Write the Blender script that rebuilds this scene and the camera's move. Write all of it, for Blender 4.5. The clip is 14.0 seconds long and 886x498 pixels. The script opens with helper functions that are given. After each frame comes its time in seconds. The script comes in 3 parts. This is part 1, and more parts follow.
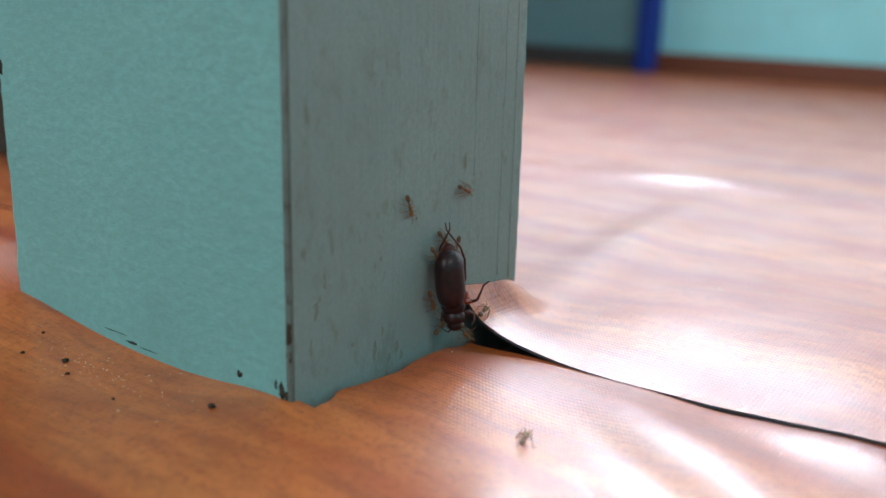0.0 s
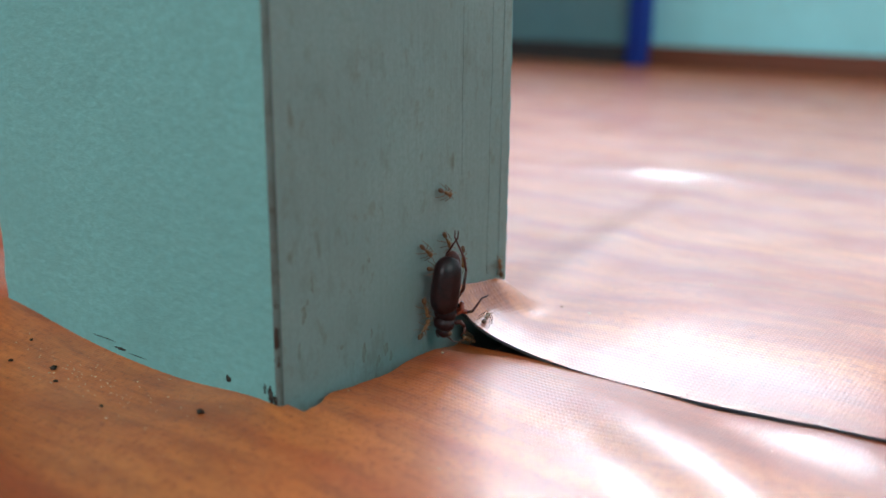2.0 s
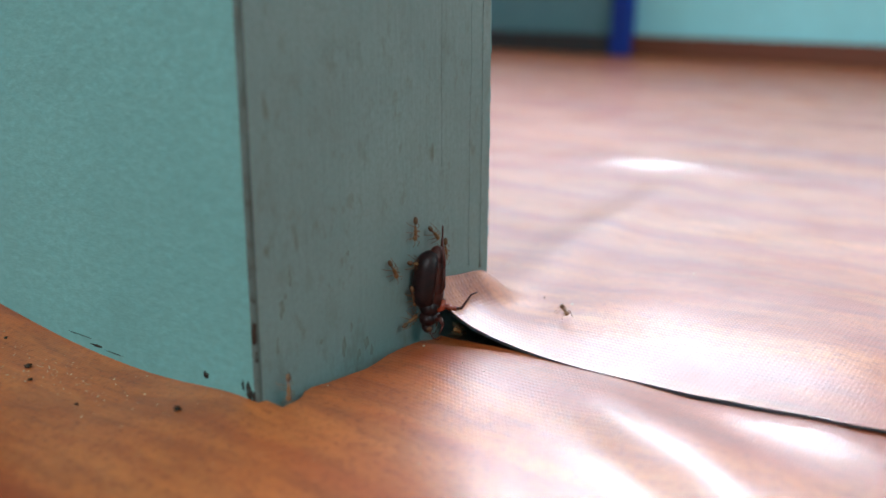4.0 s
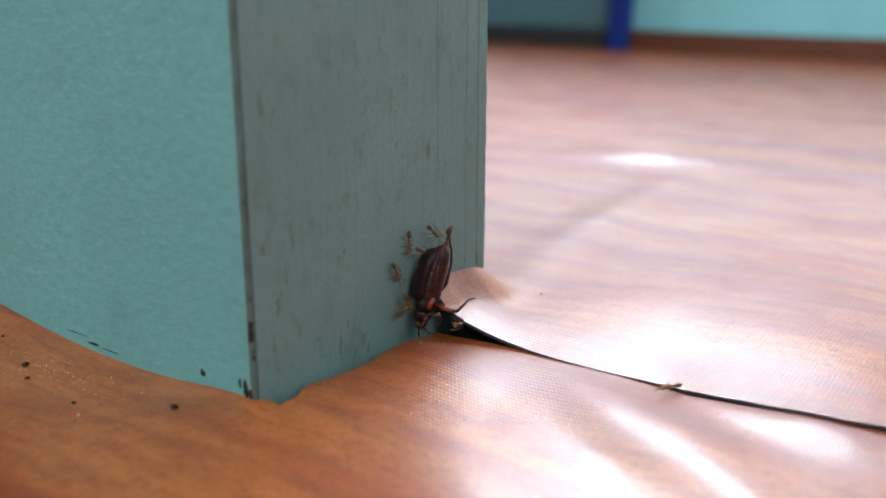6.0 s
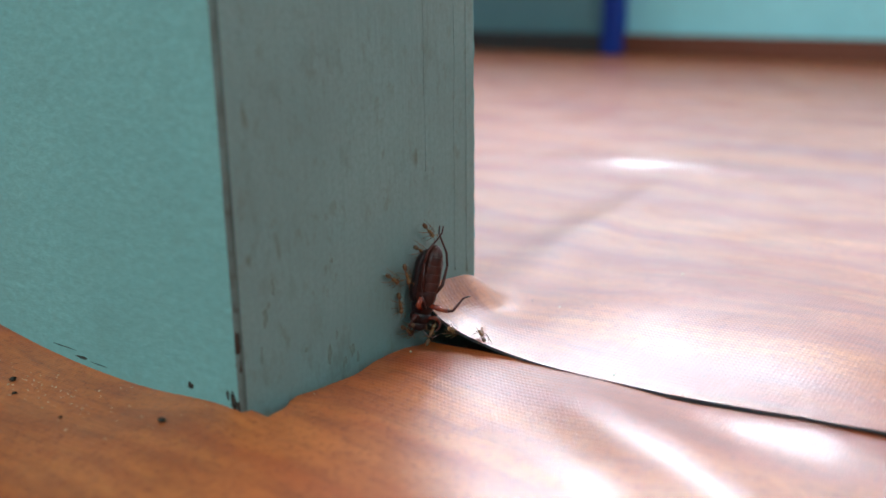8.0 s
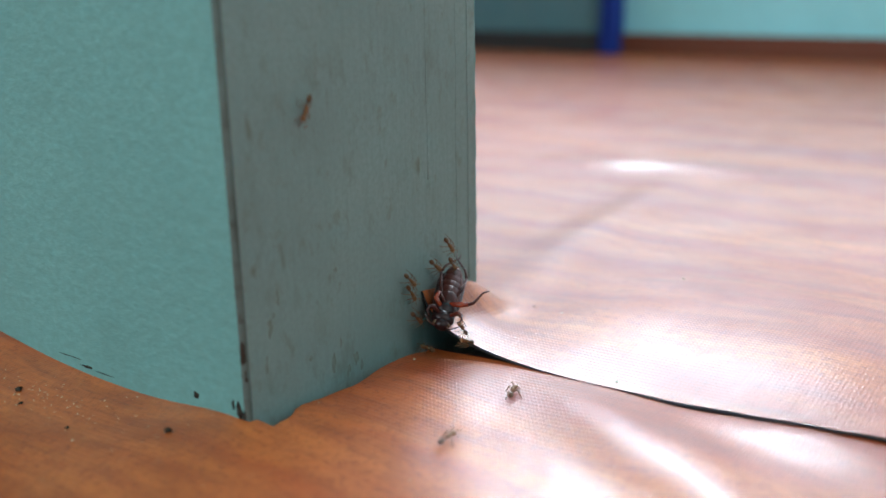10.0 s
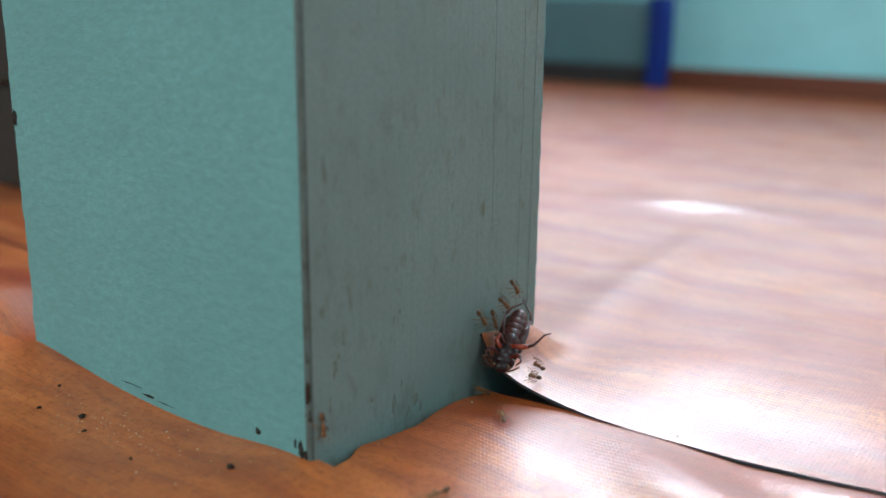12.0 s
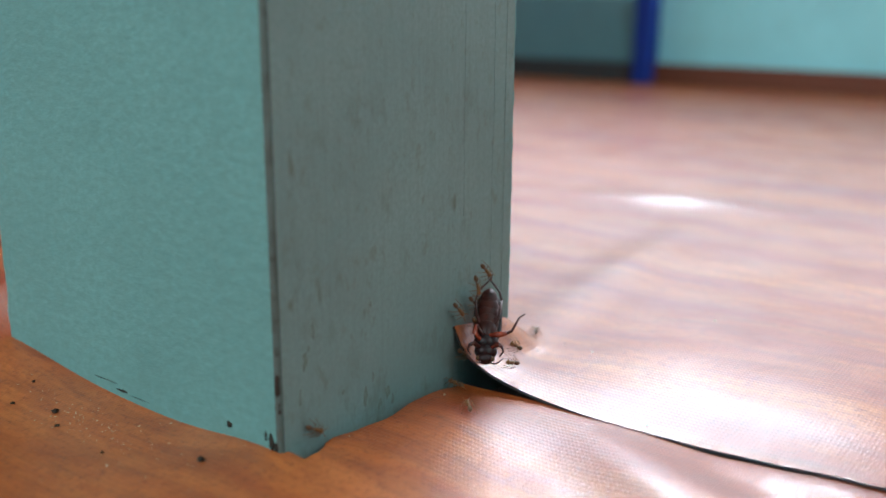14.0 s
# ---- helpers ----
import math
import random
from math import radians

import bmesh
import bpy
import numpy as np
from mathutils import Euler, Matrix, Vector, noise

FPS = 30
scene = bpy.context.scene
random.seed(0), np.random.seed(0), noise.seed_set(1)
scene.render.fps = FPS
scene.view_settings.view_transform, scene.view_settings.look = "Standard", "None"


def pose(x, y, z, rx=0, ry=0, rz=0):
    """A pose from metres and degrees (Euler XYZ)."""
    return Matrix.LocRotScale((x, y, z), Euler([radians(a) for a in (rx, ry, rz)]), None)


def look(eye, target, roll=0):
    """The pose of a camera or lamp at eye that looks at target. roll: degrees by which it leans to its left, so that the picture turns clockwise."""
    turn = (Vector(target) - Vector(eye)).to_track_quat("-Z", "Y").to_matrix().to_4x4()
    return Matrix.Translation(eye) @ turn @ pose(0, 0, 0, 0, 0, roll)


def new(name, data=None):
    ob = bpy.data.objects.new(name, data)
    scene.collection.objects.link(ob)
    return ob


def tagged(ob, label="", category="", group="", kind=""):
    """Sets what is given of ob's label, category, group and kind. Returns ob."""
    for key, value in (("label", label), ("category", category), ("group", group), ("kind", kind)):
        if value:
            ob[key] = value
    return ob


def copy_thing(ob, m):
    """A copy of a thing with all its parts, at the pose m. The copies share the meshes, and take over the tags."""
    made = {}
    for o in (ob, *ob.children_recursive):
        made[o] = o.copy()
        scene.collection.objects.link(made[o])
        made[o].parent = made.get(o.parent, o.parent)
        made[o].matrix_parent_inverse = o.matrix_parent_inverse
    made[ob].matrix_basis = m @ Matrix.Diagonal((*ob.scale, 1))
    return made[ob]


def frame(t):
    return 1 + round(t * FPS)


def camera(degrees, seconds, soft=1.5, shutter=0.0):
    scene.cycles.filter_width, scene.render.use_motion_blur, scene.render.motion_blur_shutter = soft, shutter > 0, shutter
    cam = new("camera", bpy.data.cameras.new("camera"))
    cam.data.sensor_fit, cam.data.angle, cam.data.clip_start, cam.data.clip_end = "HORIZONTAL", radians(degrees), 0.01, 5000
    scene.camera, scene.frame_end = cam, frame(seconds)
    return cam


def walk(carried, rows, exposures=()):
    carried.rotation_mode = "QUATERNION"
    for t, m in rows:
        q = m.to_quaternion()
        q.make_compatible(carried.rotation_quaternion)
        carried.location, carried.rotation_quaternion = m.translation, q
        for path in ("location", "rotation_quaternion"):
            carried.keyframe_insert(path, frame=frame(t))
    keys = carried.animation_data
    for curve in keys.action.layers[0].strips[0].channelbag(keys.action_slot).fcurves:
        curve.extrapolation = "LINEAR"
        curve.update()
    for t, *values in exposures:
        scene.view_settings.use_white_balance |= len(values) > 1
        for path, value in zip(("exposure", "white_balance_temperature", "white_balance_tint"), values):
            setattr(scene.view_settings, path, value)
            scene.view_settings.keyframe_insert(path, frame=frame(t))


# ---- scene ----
from itertools import product

CM = 0.01
cam = camera(50.0, 14.0, soft=1.6, shutter=0.5)
cam.data.dof.use_dof = True
cam.data.dof.focus_distance = 0.130
cam.data.dof.aperture_fstop = 15.5
# seconds, eye in centimetres, yaw, pitch and roll in degrees
PATH = [
    (0, -1.499, 1.800, 4.987, 36.53, -15.31, 1.41),
    (0.5, -1.478, 1.833, 4.969, 36.55, -15.41, 1.26),
    (1, -1.509, 1.866, 4.981, 36.21, -15.43, 1.22),
    (1.5, -1.457, 1.882, 5.050, 36.24, -15.39, 0.90),
    (2, -1.452, 1.914, 5.036, 36.29, -15.55, 0.57),
    (2.5, -1.446, 1.934, 5.013, 36.16, -15.78, 0.57),
    (3, -1.461, 2.025, 4.987, 35.82, -15.83, 0.51),
    (5.5, -1.469, 2.093, 5.013, 35.31, -16.30, -0.02),
    (6, -1.442, 2.097, 5.027, 35.36, -16.33, 0.03),
    (6.5, -1.446, 2.112, 5.015, 35.27, -16.32, -0.06),
    (7, -1.441, 2.131, 5.036, 35.22, -16.28, -0.25),
    (7.5, -1.442, 2.172, 5.062, 35.22, -16.29, -0.38),
    (8, -1.359, 2.227, 5.029, 35.30, -15.93, -0.76),
    (8.2, -1.316, 2.185, 4.973, 35.25, -16.59, 0.02),
    (10.5, -1.476, 2.155, 5.213, 35.14, -15.83, -1.12),
    (11, -1.636, 2.013, 5.206, 36.11, -15.23, 0.11),
    (11.5, -1.708, 1.966, 5.356, 36.80, -14.84, 0.56),
    (12, -1.767, 1.960, 5.470, 37.20, -14.73, 0.63),
    (12.5, -1.723, 2.000, 5.528, 37.10, -14.75, 0.48),
    (13, -1.557, 1.955, 5.432, 36.74, -14.80, 0.22),
    (13.5, -1.496, 2.099, 5.500, 36.32, -14.85, -0.04),
    (14, -1.470, 2.059, 5.432, 36.75, -14.84, 0.37),
]


def aim(x, y, z, yaw, pitch, roll):
    a, b = radians(yaw), radians(pitch)
    eye = Vector((x, y, z)) * CM
    return look(eye, eye + Vector((-math.sin(a) * math.cos(b), math.cos(a) * math.cos(b), math.sin(b))), roll)


walk(cam, [(t, aim(*row)) for t, *row in PATH], [(0, 0.10), (3, 0.09), (5.5, 0.05), (8.2, 0.04), (14, 0.0)])

# ---- light ----
world = bpy.data.worlds.new("sky")
scene.world = world
world.use_nodes = True
wn = world.node_tree.nodes
sky = wn.new("ShaderNodeTexSky")
sky.sky_type = "NISHITA"
sky.sun_disc = False
sky.sun_elevation, sky.sun_rotation = radians(40), radians(20)
world.node_tree.links.new(sky.outputs[0], wn["Background"].inputs[0])
wn["Background"].inputs[1].default_value = 0.12


# area lamps out of view, each in an opening made up for it
def unseen_lamp(name, x, y, z, target, width, height, watts, colour):
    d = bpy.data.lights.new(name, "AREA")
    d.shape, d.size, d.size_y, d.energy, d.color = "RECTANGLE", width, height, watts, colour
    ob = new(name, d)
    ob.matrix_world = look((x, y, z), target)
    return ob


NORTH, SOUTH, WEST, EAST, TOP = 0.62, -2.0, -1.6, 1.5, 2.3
# added unseen to lay a broad sheen over the floor
unseen_lamp("window_light_wide", -0.2, NORTH + 0.04, 0.199, (-0.2, 0, 0.199), 0.98, 0.27, 1.45, (0.90, 0.885, 1.02))
# unseen; sized and placed so its reflection makes the glare patches
unseen_lamp("window_light_upper", -0.268, NORTH + 0.04, 0.42, (-0.268, 0, 0.42), 0.30, 0.10, 7.9, (0.87, 0.915, 1.03))
unseen_lamp("window_light_south", -0.5, SOUTH - 0.04, 1.35, (-0.5, 0, 1.35), 1.1, 1.1, 51.0, (0.92, 0.98, 1.04))

# unseen fill added to brighten the post's side face
unseen_lamp("window_light_east", EAST + 0.04, -0.4, 1.3, (0, -0.4, 1.3), 0.7, 0.8, 15.0, (0.95, 0.98, 0.98))


# ---- materials ----
class Mat:
    """A node material under construction."""

    def __init__(self, name, rough=0.5, metal=0.0, spec=0.5):
        self.m = bpy.data.materials.new(name)
        self.m.use_nodes = True
        self.t = self.m.node_tree
        self.b = self.t.nodes["Principled BSDF"]
        self.b.inputs["Roughness"].default_value = rough
        self.b.inputs["Metallic"].default_value = metal
        self.b.inputs["Specular IOR Level"].default_value = spec
        self.co = self.t.nodes.new("ShaderNodeTexCoord").outputs["Object"]

    def node(self, kind, **sets):
        n = self.t.nodes.new(kind)
        for k, v in sets.items():
            n.inputs[k.replace("_", " ")].default_value = v
        return n

    def link(self, a, b):
        self.t.links.new(a, b)

    def stretched(self, sx, sy, sz):
        n = self.t.nodes.new("ShaderNodeMapping")
        n.inputs["Scale"].default_value = (sx, sy, sz)
        self.link(self.co, n.inputs["Vector"])
        return n.outputs[0]

    def noise(self, scale, detail=4, rough=0.55, vec=None, distort=0.0):
        n = self.node("ShaderNodeTexNoise", Scale=scale, Detail=detail, Roughness=rough, Distortion=distort)
        self.link(vec or self.co, n.inputs["Vector"])
        return n.outputs["Fac"]

    def ramp(self, fac, stops):
        n = self.t.nodes.new("ShaderNodeValToRGB")
        e = n.color_ramp.elements
        while len(e) < len(stops):
            e.new(0.5)
        for el, (p, c) in zip(e, stops):
            el.position, el.color = p, (*c, 1) if len(c) == 3 else c
        self.link(fac, n.inputs[0])
        return n.outputs[0]

    def mix(self, fac, a, b, blend="MIX"):
        n = self.t.nodes.new("ShaderNodeMix")
        n.data_type, n.blend_type = "RGBA", blend
        for s, v in ((0, fac), (6, a), (7, b)):
            if isinstance(v, (int, float)):
                n.inputs[s].default_value = v
            elif isinstance(v, tuple):
                n.inputs[s].default_value = (*v, 1)
            else:
                self.link(v, n.inputs[s])
        return n.outputs[2]

    def math(self, op, a, b=0.0):
        n = self.t.nodes.new("ShaderNodeMath")
        n.operation = op
        for s, v in ((0, a), (1, b)):
            if isinstance(v, (int, float)):
                n.inputs[s].default_value = v
            else:
                self.link(v, n.inputs[s])
        return n.outputs[0]

    def colour(self, v):
        if isinstance(v, tuple):
            self.b.inputs["Base Color"].default_value = (*v, 1)
        else:
            self.link(v, self.b.inputs["Base Color"])
        return self

    def rough(self, v):
        self.link(v, self.b.inputs["Roughness"])
        return self

    def bump(self, *heights):
        """heights: pairs of a height socket and its depth in metres."""
        last = None
        for h, depth in heights:
            n = self.node("ShaderNodeBump", Strength=1.0, Distance=depth)
            self.link(h, n.inputs["Height"])
            if last:
                self.link(last, n.inputs["Normal"])
            last = n.outputs[0]
        self.link(last, self.b.inputs["Normal"])
        self.link(last, self.b.inputs["Coat Normal"])
        return self


def paint(name, base, dirt, grime=0.5, relief=0.00006, rough=0.62, brushed=0.5):
    """Emulsion paint on wood: fine relief, faint vertical brushing, scuffs."""
    m = Mat(name, rough=rough, spec=0.3)
    broad = m.noise(38, 3)
    brush = m.noise(1.0, 4, 0.6, m.stretched(900, 900, 60))
    c = m.mix(m.ramp(broad, [(0.35, (0, 0, 0)), (0.7, (1, 1, 1))]), base, tuple(v * 0.88 for v in base))
    c = m.mix(m.ramp(brush, [(0.5, (0, 0, 0)), (0.8, (brushed, brushed, brushed))]), c, tuple(v * 0.8 for v in base))
    grain = m.noise(1300, 3, 0.6)
    c = m.mix(m.ramp(grain, [(0.35, (0, 0, 0)), (0.7, (0.8, 0.8, 0.8))]), c, tuple(v * 0.8 for v in base))
    scuff = m.noise(110, 5, 0.65)
    c = m.mix(m.ramp(scuff, [(0.58, (0, 0, 0)), (0.78, (grime, grime, grime))]), c, dirt)
    roller = m.noise(1.0, 4, 0.6, m.stretched(520, 520, 760))
    c = m.mix(m.ramp(roller, [(0.46, (0, 0, 0)), (0.66, (0.8, 0.8, 0.8))]), c, tuple(v * 0.80 for v in base))
    m.colour(c)
    m.bump((roller, relief * 1.5), (brush, relief * 1.4 * brushed))
    return m.m


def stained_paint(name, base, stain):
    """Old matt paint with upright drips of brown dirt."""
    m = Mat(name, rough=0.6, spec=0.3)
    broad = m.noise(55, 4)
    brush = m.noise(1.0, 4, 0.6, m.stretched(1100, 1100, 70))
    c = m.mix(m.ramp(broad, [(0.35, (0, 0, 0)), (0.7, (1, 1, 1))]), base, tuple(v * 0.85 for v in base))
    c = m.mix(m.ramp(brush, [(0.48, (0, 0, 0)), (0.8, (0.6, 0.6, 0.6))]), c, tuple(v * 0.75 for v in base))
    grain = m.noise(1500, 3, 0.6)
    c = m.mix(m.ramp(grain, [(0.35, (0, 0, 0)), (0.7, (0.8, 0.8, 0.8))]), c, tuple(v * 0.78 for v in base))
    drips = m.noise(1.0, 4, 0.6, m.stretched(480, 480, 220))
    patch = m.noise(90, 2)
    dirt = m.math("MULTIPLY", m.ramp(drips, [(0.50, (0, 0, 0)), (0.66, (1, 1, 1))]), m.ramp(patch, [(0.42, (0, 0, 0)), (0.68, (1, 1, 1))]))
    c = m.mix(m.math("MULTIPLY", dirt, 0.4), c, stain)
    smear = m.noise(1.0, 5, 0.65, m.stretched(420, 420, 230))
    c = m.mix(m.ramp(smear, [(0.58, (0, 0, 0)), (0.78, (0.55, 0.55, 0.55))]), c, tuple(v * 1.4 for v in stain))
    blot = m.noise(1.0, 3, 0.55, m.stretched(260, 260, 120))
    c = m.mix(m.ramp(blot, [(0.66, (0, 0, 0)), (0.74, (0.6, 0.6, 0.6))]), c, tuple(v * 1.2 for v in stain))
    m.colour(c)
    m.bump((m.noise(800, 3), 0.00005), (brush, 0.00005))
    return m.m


def chitin(name, dark, light, rough=0.3, scale=900, spec=0.5):
    m = Mat(name, rough=rough, spec=spec)
    m.colour(m.ramp(m.noise(scale, 3), [(0.3, dark), (0.7, light)]))
    m.bump((m.noise(2500, 2), 0.00003))
    return m.m


TEAL = paint("teal_paint", (0.127, 0.266, 0.248), (0.085, 0.165, 0.150), 0.5, 0.00010, brushed=0.05)
# same teal, greyed to put the +x face's shade into the paint
TEAL_SHADED = stained_paint("grey_green_paint", (0.203, 0.254, 0.240), (0.085, 0.070, 0.045))
# post's teal lightened, making up in colour for light the wall lacks
TEAL_LIGHTENED = paint("teal_wall_paint", (0.36, 0.77, 0.82), (0.2, 0.4, 0.4), 0.3)
# darker teal puts the panel's shade into the colour
TEAL_PANEL_SHADE = paint("dark_teal_paint", (0.17, 0.33, 0.38), (0.08, 0.13, 0.15), 0.3)
STAIN = chitin("brown_stain", (0.125, 0.130, 0.105), (0.170, 0.190, 0.168), 0.7, 1400, 0.2)
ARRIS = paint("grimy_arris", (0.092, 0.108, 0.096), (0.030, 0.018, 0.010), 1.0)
BLUE = paint("blue_paint", (0.012, 0.045, 0.32), (0.02, 0.03, 0.1), 0.3)
CEILING = paint("ceiling_paint", (0.75, 0.75, 0.72), (0.5, 0.5, 0.47), 0.2)
FOOT = paint("grey_brown_foot", (0.075, 0.062, 0.066), (0.04, 0.03, 0.03), 0.5)
SKIRT = paint("brown_skirting", (0.19, 0.055, 0.030), (0.05, 0.02, 0.012), 0.6)
DARKWOOD = paint("dark_wood", (0.03, 0.016, 0.010), (0.015, 0.01, 0.008), 0.6)


def vinyl(name):
    """Printed wood-look vinyl with a woven emboss."""
    m = Mat(name, rough=0.5, spec=0.30)
    m.b.inputs["Coat Weight"].default_value = 0.40
    m.b.inputs["Coat IOR"].default_value = 1.45
    warp = m.noise(14, 3)
    n = m.t.nodes.new("ShaderNodeVectorMath")
    n.operation = "MULTIPLY_ADD"
    add = m.t.nodes.new("ShaderNodeCombineXYZ")
    m.link(m.math("MULTIPLY", warp, 0.018), add.inputs[1])
    m.link(m.co, n.inputs[0])
    n.inputs[1].default_value = (1, 1, 1)
    m.link(add.outputs[0], n.inputs[2])
    mp = m.t.nodes.new("ShaderNodeMapping")
    mp.inputs["Scale"].default_value = (9, 62, 9)
    m.link(n.outputs[0], mp.inputs["Vector"])
    grain = m.noise(1.0, 3, 0.5, mp.outputs[0], 0.4)
    mp2 = m.t.nodes.new("ShaderNodeMapping")
    mp2.inputs["Scale"].default_value = (55, 380, 55)
    m.link(n.outputs[0], mp2.inputs["Vector"])
    fine = m.noise(1.0, 3, 0.6, mp2.outputs[0])
    c = m.ramp(grain, [(0.30, (0.262, 0.040, 0.010)), (0.43, (0.340, 0.066, 0.014)), (0.54, (0.415, 0.101, 0.022)), (0.70, (0.505, 0.148, 0.038))])
    mp3 = m.t.nodes.new("ShaderNodeMapping")
    mp3.inputs["Scale"].default_value = (24, 105, 24)
    m.link(n.outputs[0], mp3.inputs["Vector"])
    streak = m.noise(1.0, 5, 0.68, mp3.outputs[0], 0.5)
    c = m.mix(m.ramp(streak, [(0.50, (0, 0, 0)), (0.72, (0.5, 0.5, 0.5))]), c, (0.285, 0.042, 0.012))
    c = m.mix(m.ramp(streak, [(0.28, (0.42, 0.42, 0.42)), (0.46, (0, 0, 0))]), c, (0.520, 0.152, 0.040))
    c = m.mix(m.ramp(fine, [(0.45, (0, 0, 0)), (0.70, (0.5, 0.5, 0.5))]), c, (0.138, 0.030, 0.011))
    mottle = m.noise(1.0, 5, 0.7, m.stretched(240, 330, 240))
    c = m.mix(m.ramp(mottle, [(0.48, (0, 0, 0)), (0.72, (0.4, 0.4, 0.4))]), c, (0.194, 0.029, 0.008))
    speck = m.noise(1100, 4, 0.75)
    c = m.mix(m.ramp(speck, [(0.50, (0, 0, 0)), (0.66, (0.6, 0.6, 0.6))]), c, (0.157, 0.030, 0.010))
    dust = m.noise(220, 4, 0.7)
    c = m.mix(m.ramp(dust, [(0.62, (0, 0, 0)), (0.85, (0.12, 0.12, 0.12))]), c, (0.42, 0.33, 0.27))
    m.colour(c)
    m.rough(m.ramp(m.noise(60, 4), [(0.3, (0.40, 0.40, 0.40)), (0.7, (0.56, 0.56, 0.56))]))
    m.link(m.ramp(m.noise(75, 4), [(0.3, (0.06, 0.06, 0.06)), (0.7, (0.14, 0.14, 0.14))]), m.b.inputs["Coat Roughness"])

    def rib(axis, pitch):
        w = m.t.nodes.new("ShaderNodeTexWave")
        w.wave_type, w.bands_direction = "BANDS", axis
        w.inputs["Scale"].default_value = 0.314 / pitch
        w.inputs["Distortion"].default_value = 1.2
        w.inputs["Detail"].default_value = 1.0
        m.link(m.co, w.inputs["Vector"])
        return w.outputs["Fac"]

    weave = m.math("MULTIPLY", rib("X", 0.00056), rib("Y", 0.00078))
    m.bump((weave, 0.000032), (m.noise(1100, 2), 0.000025), (m.noise(150, 2), 0.00005))
    return m.m


VINYL = vinyl("wood_print_vinyl")
# black backing, also on cut rims to paint the gap's shade
BACKING_AND_RIM = Mat("vinyl_backing", rough=0.9).colour((0.02, 0.02, 0.02)).m
CONCRETE = Mat("bare_floor", rough=0.9)
CONCRETE.colour(CONCRETE.ramp(CONCRETE.noise(40, 5), [(0.3, (0.03, 0.028, 0.026)), (0.7, (0.07, 0.065, 0.06))]))
CONCRETE = CONCRETE.m


ELYTRA = chitin("maroon_wing_case", (0.008, 0.0026, 0.0030), (0.024, 0.0065, 0.0065), 0.36, spec=0.26)
BELLY = chitin("dark_glossy_belly", (0.026, 0.007, 0.006), (0.066, 0.015, 0.010), 0.34, spec=0.22)
BAND = chitin("red_belly_seam", (0.035, 0.008, 0.005), (0.07, 0.016, 0.010), 0.5)
LEG_RED = chitin("red_brown_leg", (0.13, 0.015, 0.007), (0.32, 0.046, 0.017), 0.25)
LEG_MID = chitin("maroon_leg", (0.07, 0.011, 0.006), (0.16, 0.026, 0.012), 0.3)
LEG_DARK = chitin("dark_leg", (0.035, 0.009, 0.007), (0.08, 0.018, 0.012), 0.4, spec=0.25)
ANT_BODY = chitin("amber_ant_body", (0.12, 0.048, 0.018), (0.23, 0.098, 0.036), 0.55, spec=0.3)
ANT_DARK = chitin("brown_ant_gaster", (0.060, 0.026, 0.012), (0.13, 0.058, 0.024), 0.55, spec=0.3)
SOIL = chitin("dark_grit", (0.010, 0.009, 0.008), (0.045, 0.036, 0.028), 0.95, spec=0.1)
DUST = chitin("pale_grit", (0.28, 0.20, 0.13), (0.50, 0.40, 0.28), 0.8)


# ---- mesh helpers ----
def part(name, bm, material, parent=None, label=""):
    me = bpy.data.meshes.new(name)
    bm.normal_update()
    bm.to_mesh(me)
    bm.free()
    me.materials.append(material)
    ob = new(name, me)
    ob.parent = parent
    return tagged(ob, label)


def smooth(ob):
    for p in ob.data.polygons:
        p.use_smooth = True
    return ob


def box(bm, x0, x1, y0, y1, z0, z1, bevel=0.0):
    v = [bm.verts.new(p) for p in product((x0, x1), (y0, y1), (z0, z1))]
    faces = [bm.faces.new([v[i] for i in f]) for f in ((0, 1, 3, 2), (4, 6, 7, 5), (0, 4, 5, 1), (2, 3, 7, 6), (0, 2, 6, 4), (1, 5, 7, 3))]
    if bevel:
        edges = list({e for f in faces for e in f.edges})
        bmesh.ops.bevel(bm, geom=edges, offset=bevel, segments=2, profile=0.6, affect="EDGES")
    return bm


def boxes(*dims, bevel=0.0):
    bm = bmesh.new()
    for d in dims:
        box(bm, *d, bevel=bevel)
    return bm


def tube(bm, pts, radii, n=7):
    """A tapered tube through points with closed round ends."""
    pts = [Vector(p) for p in pts]
    rings = []
    for i, p in enumerate(pts):
        d = (pts[min(i + 1, len(pts) - 1)] - pts[max(i - 1, 0)]).normalized()
        a = d.orthogonal().normalized()
        b = d.cross(a)
        if rings:
            a = (old - d * old.dot(d)).normalized()
            b = d.cross(a)
        old = a
        rings.append([bm.verts.new(p + radii[i] * (a * math.cos(k * math.tau / n) + b * math.sin(k * math.tau / n))) for k in range(n)])
    for r, s in zip(rings, rings[1:]):
        for k in range(n):
            bm.faces.new((r[k], r[(k + 1) % n], s[(k + 1) % n], s[k]))
    bm.faces.new(rings[0][::-1])
    bm.faces.new(rings[-1])
    return bm


def blob(bm, centre, size, turn=(0, 0, 0), u=14, v=9, shape=None):
    """An ellipsoid; shape(x, y, z) may bend its unit sphere."""
    m = Matrix.LocRotScale(Vector(centre), Euler([radians(a) for a in turn]), Vector(size))
    made = bmesh.ops.create_uvsphere(bm, u_segments=u, v_segments=v, radius=1)
    for vert in made["verts"]:
        p = vert.co
        if shape:
            p = Vector(shape(*p))
        vert.co = m @ p
    return bm


def smoothstep(a, b, x):
    t = min(max((x - a) / (b - a), 0.0), 1.0)
    return t * t * (3 - 2 * t)


def hump(x, y, cx, cy, length, width, angle):
    """A gaussian ridge, of height 1, along a direction (degrees from x)."""
